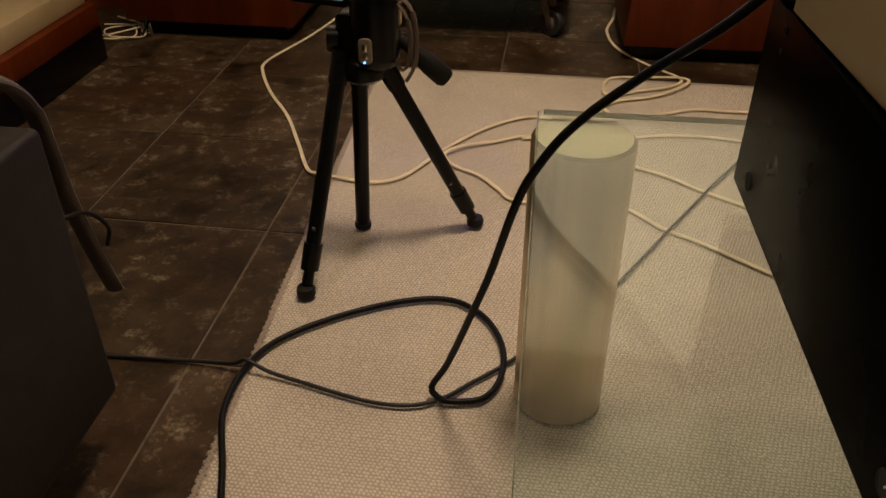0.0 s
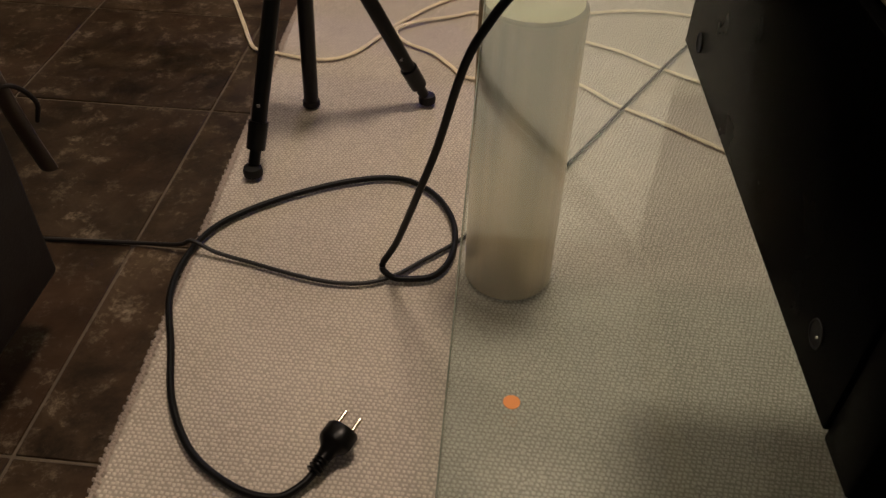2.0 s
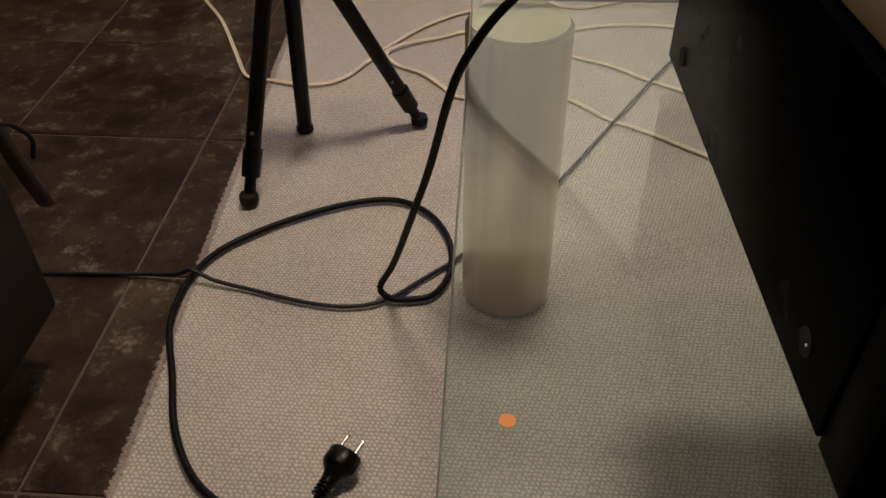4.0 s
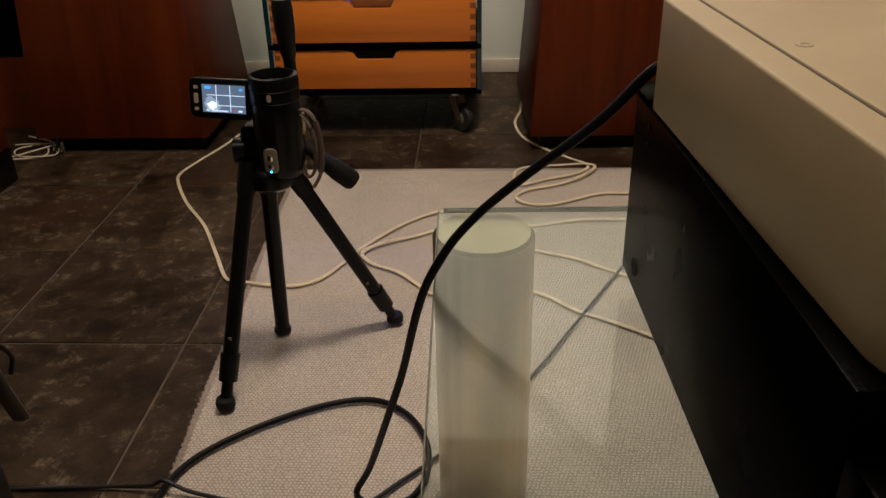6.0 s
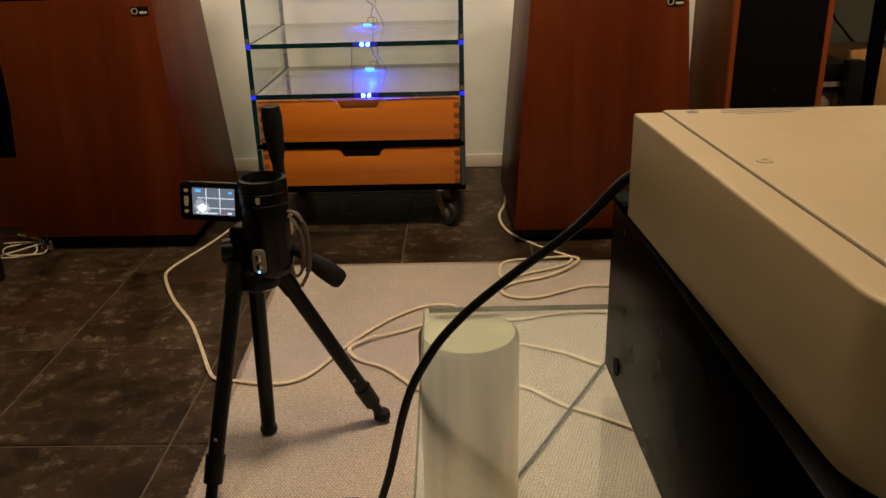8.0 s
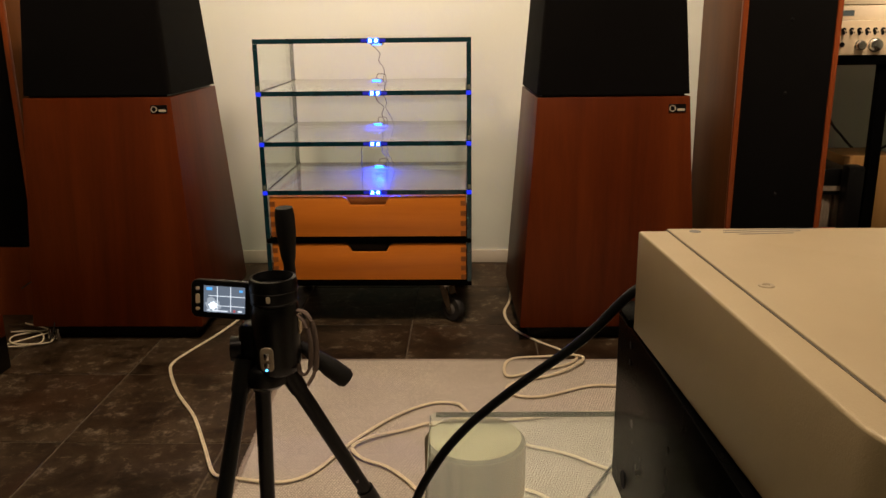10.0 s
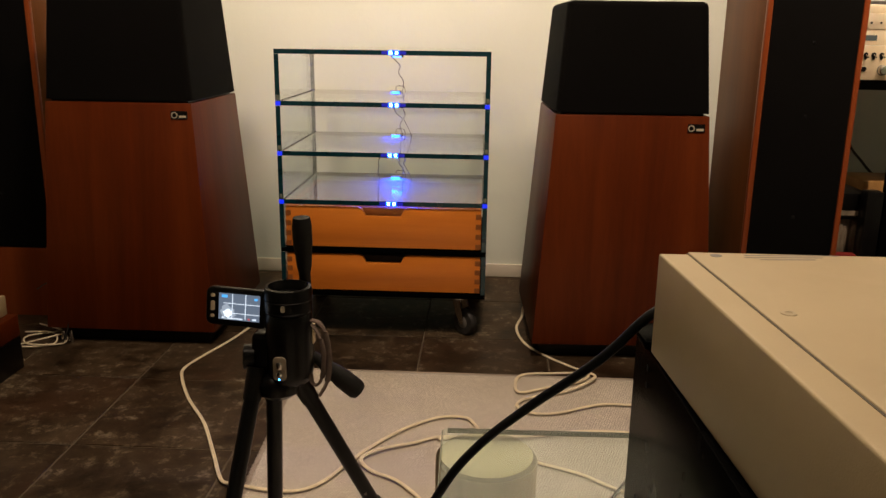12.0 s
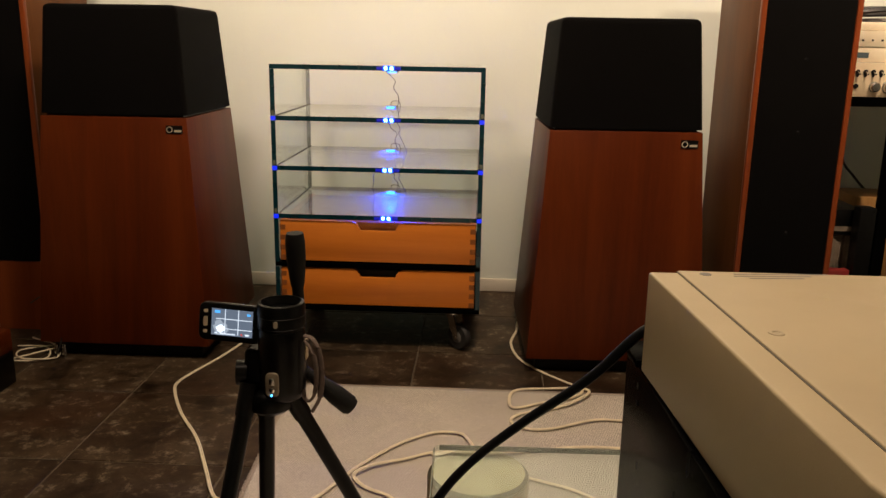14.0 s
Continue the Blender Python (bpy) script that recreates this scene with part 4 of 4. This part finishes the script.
def tower_speaker(x, y, w, d, h, g0, label):
    ob = thing("tower_loudspeaker", pose(x, y, 0), label, "loudspeaker", "pair of tall loudspeakers")
    part("cabinet", box(B(), 0, w, 0.012, d, 0.0, h, 0.003), M_CHERRYTALL, ob, "brown veneered cabinet")
    for a, b in ((0, 0.014), (w - 0.014, w)):
        part("front_lip", box(B(), a, b, -0.004, 0.0115, 0.0, h, 0.003), M_EDGEWOOD, ob, "orange-brown lacquered lip")
    part("lower_front", box(B(), 0.0145, w - 0.0145, 0.0, 0.0115, 0.0, g0 - 0.002), M_EDGEWOOD, ob)
    part("grille", box(B(), 0.0145, w - 0.0145, -0.002, 0.0115, g0, h - 0.02, 0.002), M_GRILLE, ob, "black cloth grille")
    for k, zc in enumerate((0.36, 0.62, 0.80)):

        m = pose(w / 2, -0.0022, zc, 90, 0, 0)
        part("dust_cap", lathe(B(), [(0.0045, 0.0), (0.0035, 0.001), (0.001, 0.0014)], m, 16), M_BLACKSATIN, ob, "driver cap faintly seen through the cloth")


tower_speaker(0.832, 2.35, 0.245, 0.36, 1.16, 0.19, "tall brown loudspeaker with a black grille behind the amplifier")
tower_speaker(-1.335, 2.42, 0.275, 0.36, 1.16, 0.205, "tall brown loudspeaker with a black grille beside the tapering one")

# ---- hi-fi shelf in the corner ----
shelf = thing("hifi_shelf", pose(1.13, 2.50, 0), "black open hi-fi shelf against the wall", "shelf")
part("board", box(B(), 0.0, 0.80, 0.0, 0.40, 0.679, 0.701, 0.002), M_STEELBLACK, shelf)
part("board", box(B(), 0.0, 0.80, 0.0, 0.40, 0.145, 0.165, 0.002), M_STEELBLACK, shelf)
for px_, py_ in ((0.134, 0.01), (0.74, 0.01), (0.10, 0.36), (0.74, 0.36)):
    part("post", box(B(), px_, px_ + 0.03, py_, py_ + 0.03, 0.0, 0.679, 0.002), M_STEELBLACK, shelf)
amp2 = thing("receiver", pose(1.083, 2.50, 0.701), "champagne silver hi-fi receiver with round knobs on the shelf", "receiver")
part("case", box(B(), 0.0, 0.42, 0.012, 0.33, 0.006, 0.090, 0.002), M_BLACK, amp2)
face = part("face_plate", box(B(), -0.004, 0.424, 0.0, 0.0115, 0.004, 0.093, 0.0015), M_SILVER, amp2, "brushed champagne face plate")
for k in range(12):
    tx = 0.066 + 0.0205 * k
    tg = part("toggle", prism(B(), [(tx + 0.0062 * math.cos(q) * (1 if math.sin(q) > 0 else 0.72), 0.068 + (0.0075 if math.sin(q) > 0 else 0.0125) * math.sin(q)) for q in np.linspace(0, 2 * math.pi, 16, endpoint=False)], -0.0030, -0.0003, 0.0, "y"), M_BLACK, face, "black toggle switch")
    part("lever", rod(B(), (tx, -0.003, 0.070), (tx + 0.0025, -0.013, 0.063), 0.0016, 0.0024, 10), M_CHROME, tg)
for kx, kr in ((0.113, 0.0125), (0.152, 0.0165), (0.205, 0.013), (0.255, 0.018)):
    knob = part("knob", lathe(B(), [(kr * 1.12, 0.0), (kr * 1.12, 0.003), (kr, 0.0035), (kr * 0.97, 0.014), (kr * 0.8, 0.016)], pose(kx, -0.0003, 0.030, 90, 0, 0), 28), M_CHROME, face, "turned silver knob")
part("socket", lathe(B(), [(0.007, 0.0), (0.006, 0.003)], pose(0.066, -0.0003, 0.032, 90, 0, 0), 18), M_BLACK, face)
for fx in (0.04, 0.38):
    part("foot", lathe(B(), [(0.012, 0.0), (0.013, 0.006)], Matrix.Translation((fx, 0.05, 0)), 18), M_RUBBER, amp2)
tuner = thing("tuner", pose(1.104, 2.51, 0.7945), "pale silver tuner with a small display, on the receiver", "tuner")
part("case", box(B(), 0.0, 0.38, 0.010, 0.29, 0.0, 0.082, 0.002), M_TUNER, tuner)
part("face_plate", box(B(), 0.0, 0.38, 0.0, 0.0095, 0.001, 0.038, 0.001), M_TUNER, tuner)
part("face_plate", box(B(), 0.0, 0.38, 0.0, 0.0095, 0.041, 0.081, 0.001), M_TUNER, tuner)
part("display", box(B(), 0.035, 0.072, -0.0012, -0.0003, 0.012, 0.026), M_LCD, tuner, "pale green lit display")
for k in range(6):
    part("button", box(B(), 0.05 + 0.025 * k, 0.055 + 0.025 * k, -0.002, -0.0003, 0.055, 0.060), M_BLACK, tuner)
tray = thing("record_player", pose(1.112, 2.525, 0.877), "grey flat player with a lead on top of the tuner", "player")
part("body", box(B(), 0.0, 0.34, 0.0, 0.26, 0.0, 0.022, 0.004), M_TUNER, tray)
part("platter", lathe(B(), [(0.10, 0.022), (0.105, 0.026), (0.10, 0.034), (0.01, 0.035)], Matrix.Translation((0.16, 0.13, 0)), 40), M_PRINT, tray)
single("lead_bundle", tube(B(), [(1.13, 2.60, 0.922), (1.16, 2.55, 0.925), (1.24, 2.56, 0.932), (1.29, 2.63, 0.926), (1.22, 2.69, 0.925), (1.14, 2.65, 0.930), (1.15, 2.57, 0.934), (1.27, 2.58, 0.936), (1.30, 2.66, 0.930)], 0.0062, 8, 8), M_CABLETHIN, "bundle of black leads lying on the player", "cord")
single("small_loudspeaker", box(B(), 0.0, 0.16, 0.0, 0.17, 0.0, 0.242, 0.003), M_PALEWOOD, "small pale wood box on the lower shelf", "loudspeaker", m=pose(1.265, 2.66, 0.165))
blackbox = thing("cassette_deck", pose(1.14, 2.56, 0.312), "black hi-fi box on a stack of discs", "hi-fi box")
part("case", box(B(), 0.0, 0.105, 0.0, 0.20, 0.0, 0.075, 0.003), M_BLACK, blackbox)
part("edge_strip", box(B(), 0.012, 0.095, -0.0015, -0.0003, 0.012, 0.026), M_PAPER, blackbox)
single("narrow_loudspeaker", box(B(), 0.0, 0.045, 0.0, 0.045, 0.0, 0.236, 0.003), M_BLACK, "narrow black box on the lower shelf", "loudspeaker", m=pose(1.213, 2.510, 0.165))
disc = single("compact_disc", box(B(), 0.0, 0.009, 0.0, 0.125, 0.0, 0.142, 0.0005), M_PAPER, "compact disc case standing on the shelf", "disc case", "row of disc cases", m=pose(1.140, 2.57, 0.1655))
for k in range(1, 9):
    copy_thing(disc, pose(1.140 + 0.0112 * k, 2.57 + 0.004 * (k % 3), 0.1655))
single("red_book", box(B(), 0.0, 0.068, 0.0, 0.03, 0.0, 0.055, 0.003), M_REDBOOK, "red cloth book lying against the disc cases", "book", m=pose(1.14, 2.515, 0.1655))
single("hanging_lead", tube(B(), [(1.27, 2.88, 0.679), (1.285, 2.90, 0.60), (1.313, 2.90, 0.488), (1.354, 2.90, 0.436), (1.406, 2.90, 0.386), (1.458, 2.90, 0.380), (1.53, 2.89, 0.42)], 0.004, 8, 8), M_CABLETHIN, "dark lead hanging down from the shelf", "cord")

# ---- low cabinet at the left ----
low = thing("low_cabinet", pose(-1.46, 1.25, 0), "low wooden cabinet with a beige top and a black plinth", "cabinet")
part("plinth", box(B(), 0.0, 0.49, 0.0, 0.80, 0.0, 0.082, 0.003), M_BLACK, low)
part("body", box(B(), 0.0, 0.488, 0.0, 0.802, 0.0825, 0.137, 0.003), M_CHERRY, low)
part("top", box(B(), 0.0, 0.468, 0.0, 0.795, 0.1375, 0.187, 0.004), M_BEIGETOP, low, "beige top board")
tangle = [(-1.10, 2.14), (-1.03, 2.19), (-0.97, 2.24), (-0.99, 2.29), (-1.06, 2.23), (-1.02, 2.16), (-0.95, 2.20), (-0.98, 2.27), (-1.07, 2.31)]
single("wire_tangle", tube(B(), [(a, b, 0.004 + 0.006 * (k % 3)) for k, (a, b) in enumerate(tangle)], 0.0022, 8, 8), M_WIRE, "tangle of cream wires on the tiles", "wire")
single("wire_tangle", tube(B(), [(-1.12, 2.20, 0.004), (-1.04, 2.15, 0.012), (-0.97, 2.19, 0.006), (-1.00, 2.25, 0.014), (-1.09, 2.27, 0.006)], 0.0022, 8, 8), M_WIRE, "tangle of cream wires on the tiles", "wire")
single("thin_lead", tube(B(), [(-1.06, 2.30, 0.12), (-1.00, 2.26, 0.15), (-0.95, 2.24, 0.11), (-0.94, 2.22, 0.05), (-0.95, 2.20, 0.004)], 0.0018, 8, 8), M_CABLETHIN, "thin grey lead arching down to the tiles", "cord")
for a in (-0.955, -0.935):
    st = thing("wire_plug", pose(a, 2.22, 0.0), "small clear plug standing among the wires", "plug")
    part("barrel", lathe(B(), [(0.006, 0.0), (0.007, 0.012), (0.005, 0.028), (0.004, 0.034)], Matrix(), 14), M_CHROME, st)

# ---- leather seat beside the rug ----
seat = thing("leather_stool", pose(-0.348, 0.880, 0), "dark brown leather stool with a brown strap hanging over it", "stool")
part("box_seat", box(B(), -0.50, 0.0, -0.60, 0.0, 0.080, 0.415, 0.008, 3), M_LEATHER, seat, "dark brown leather body")
for lx, ly in ((-0.035, -0.235), (-0.46, -0.03), (-0.46, -0.56), (-0.035, -0.56)):
    part("foot", frustum(B(), 0.0, 0.035, 0.035, 0.079, 0.05, 0.05, 0, 0.003), M_BLACK, seat).location = (lx, ly, 0)
belt = [(-0.16, -0.03, 0.424), (-0.10, 0.005, 0.445), (-0.060, 0.030, 0.446), (-0.052, 0.062, 0.405), (-0.052, 0.072, 0.350), (-0.052, 0.078, 0.293), (-0.052, 0.096, 0.210), (-0.052, 0.118, 0.133)]
part("strap", tube(B(), belt, 0.0115, 12, 8, 0.55), M_LEATHERBELT, seat, "brown leather strap")
part("strap_loop", tube(B(), [(-0.060, 0.050, 0.27), (-0.040, 0.085, 0.265), (-0.030, 0.105, 0.235), (-0.040, 0.110, 0.205)], 0.0028, 8, 8), M_LEATHER, seat)

# ---- floor tiles, last ----
tile_bm = B()
box(tile_bm, -0.1632, 0.1632, -0.1632, 0.1632, -0.012, 0.0, 0.0012, 1)
tile_mesh = mesh_of("tile", tile_bm, M_TILE)
for i in range(-8, 10):
    for j in range(-12, 4):
        cx, cy = -0.664 + 0.33 * (i + 0.5), 1.678 + 0.33 * (j + 0.5)
        if cx - 0.165 < X0 - 0.01 or cx + 0.165 > X1 + 0.01 or cy - 0.165 < Y0 - 0.01:
            continue
        ob = new("tile", tile_mesh)
        ob.location = (cx, cy, 0.0)
        ob.parent = floor
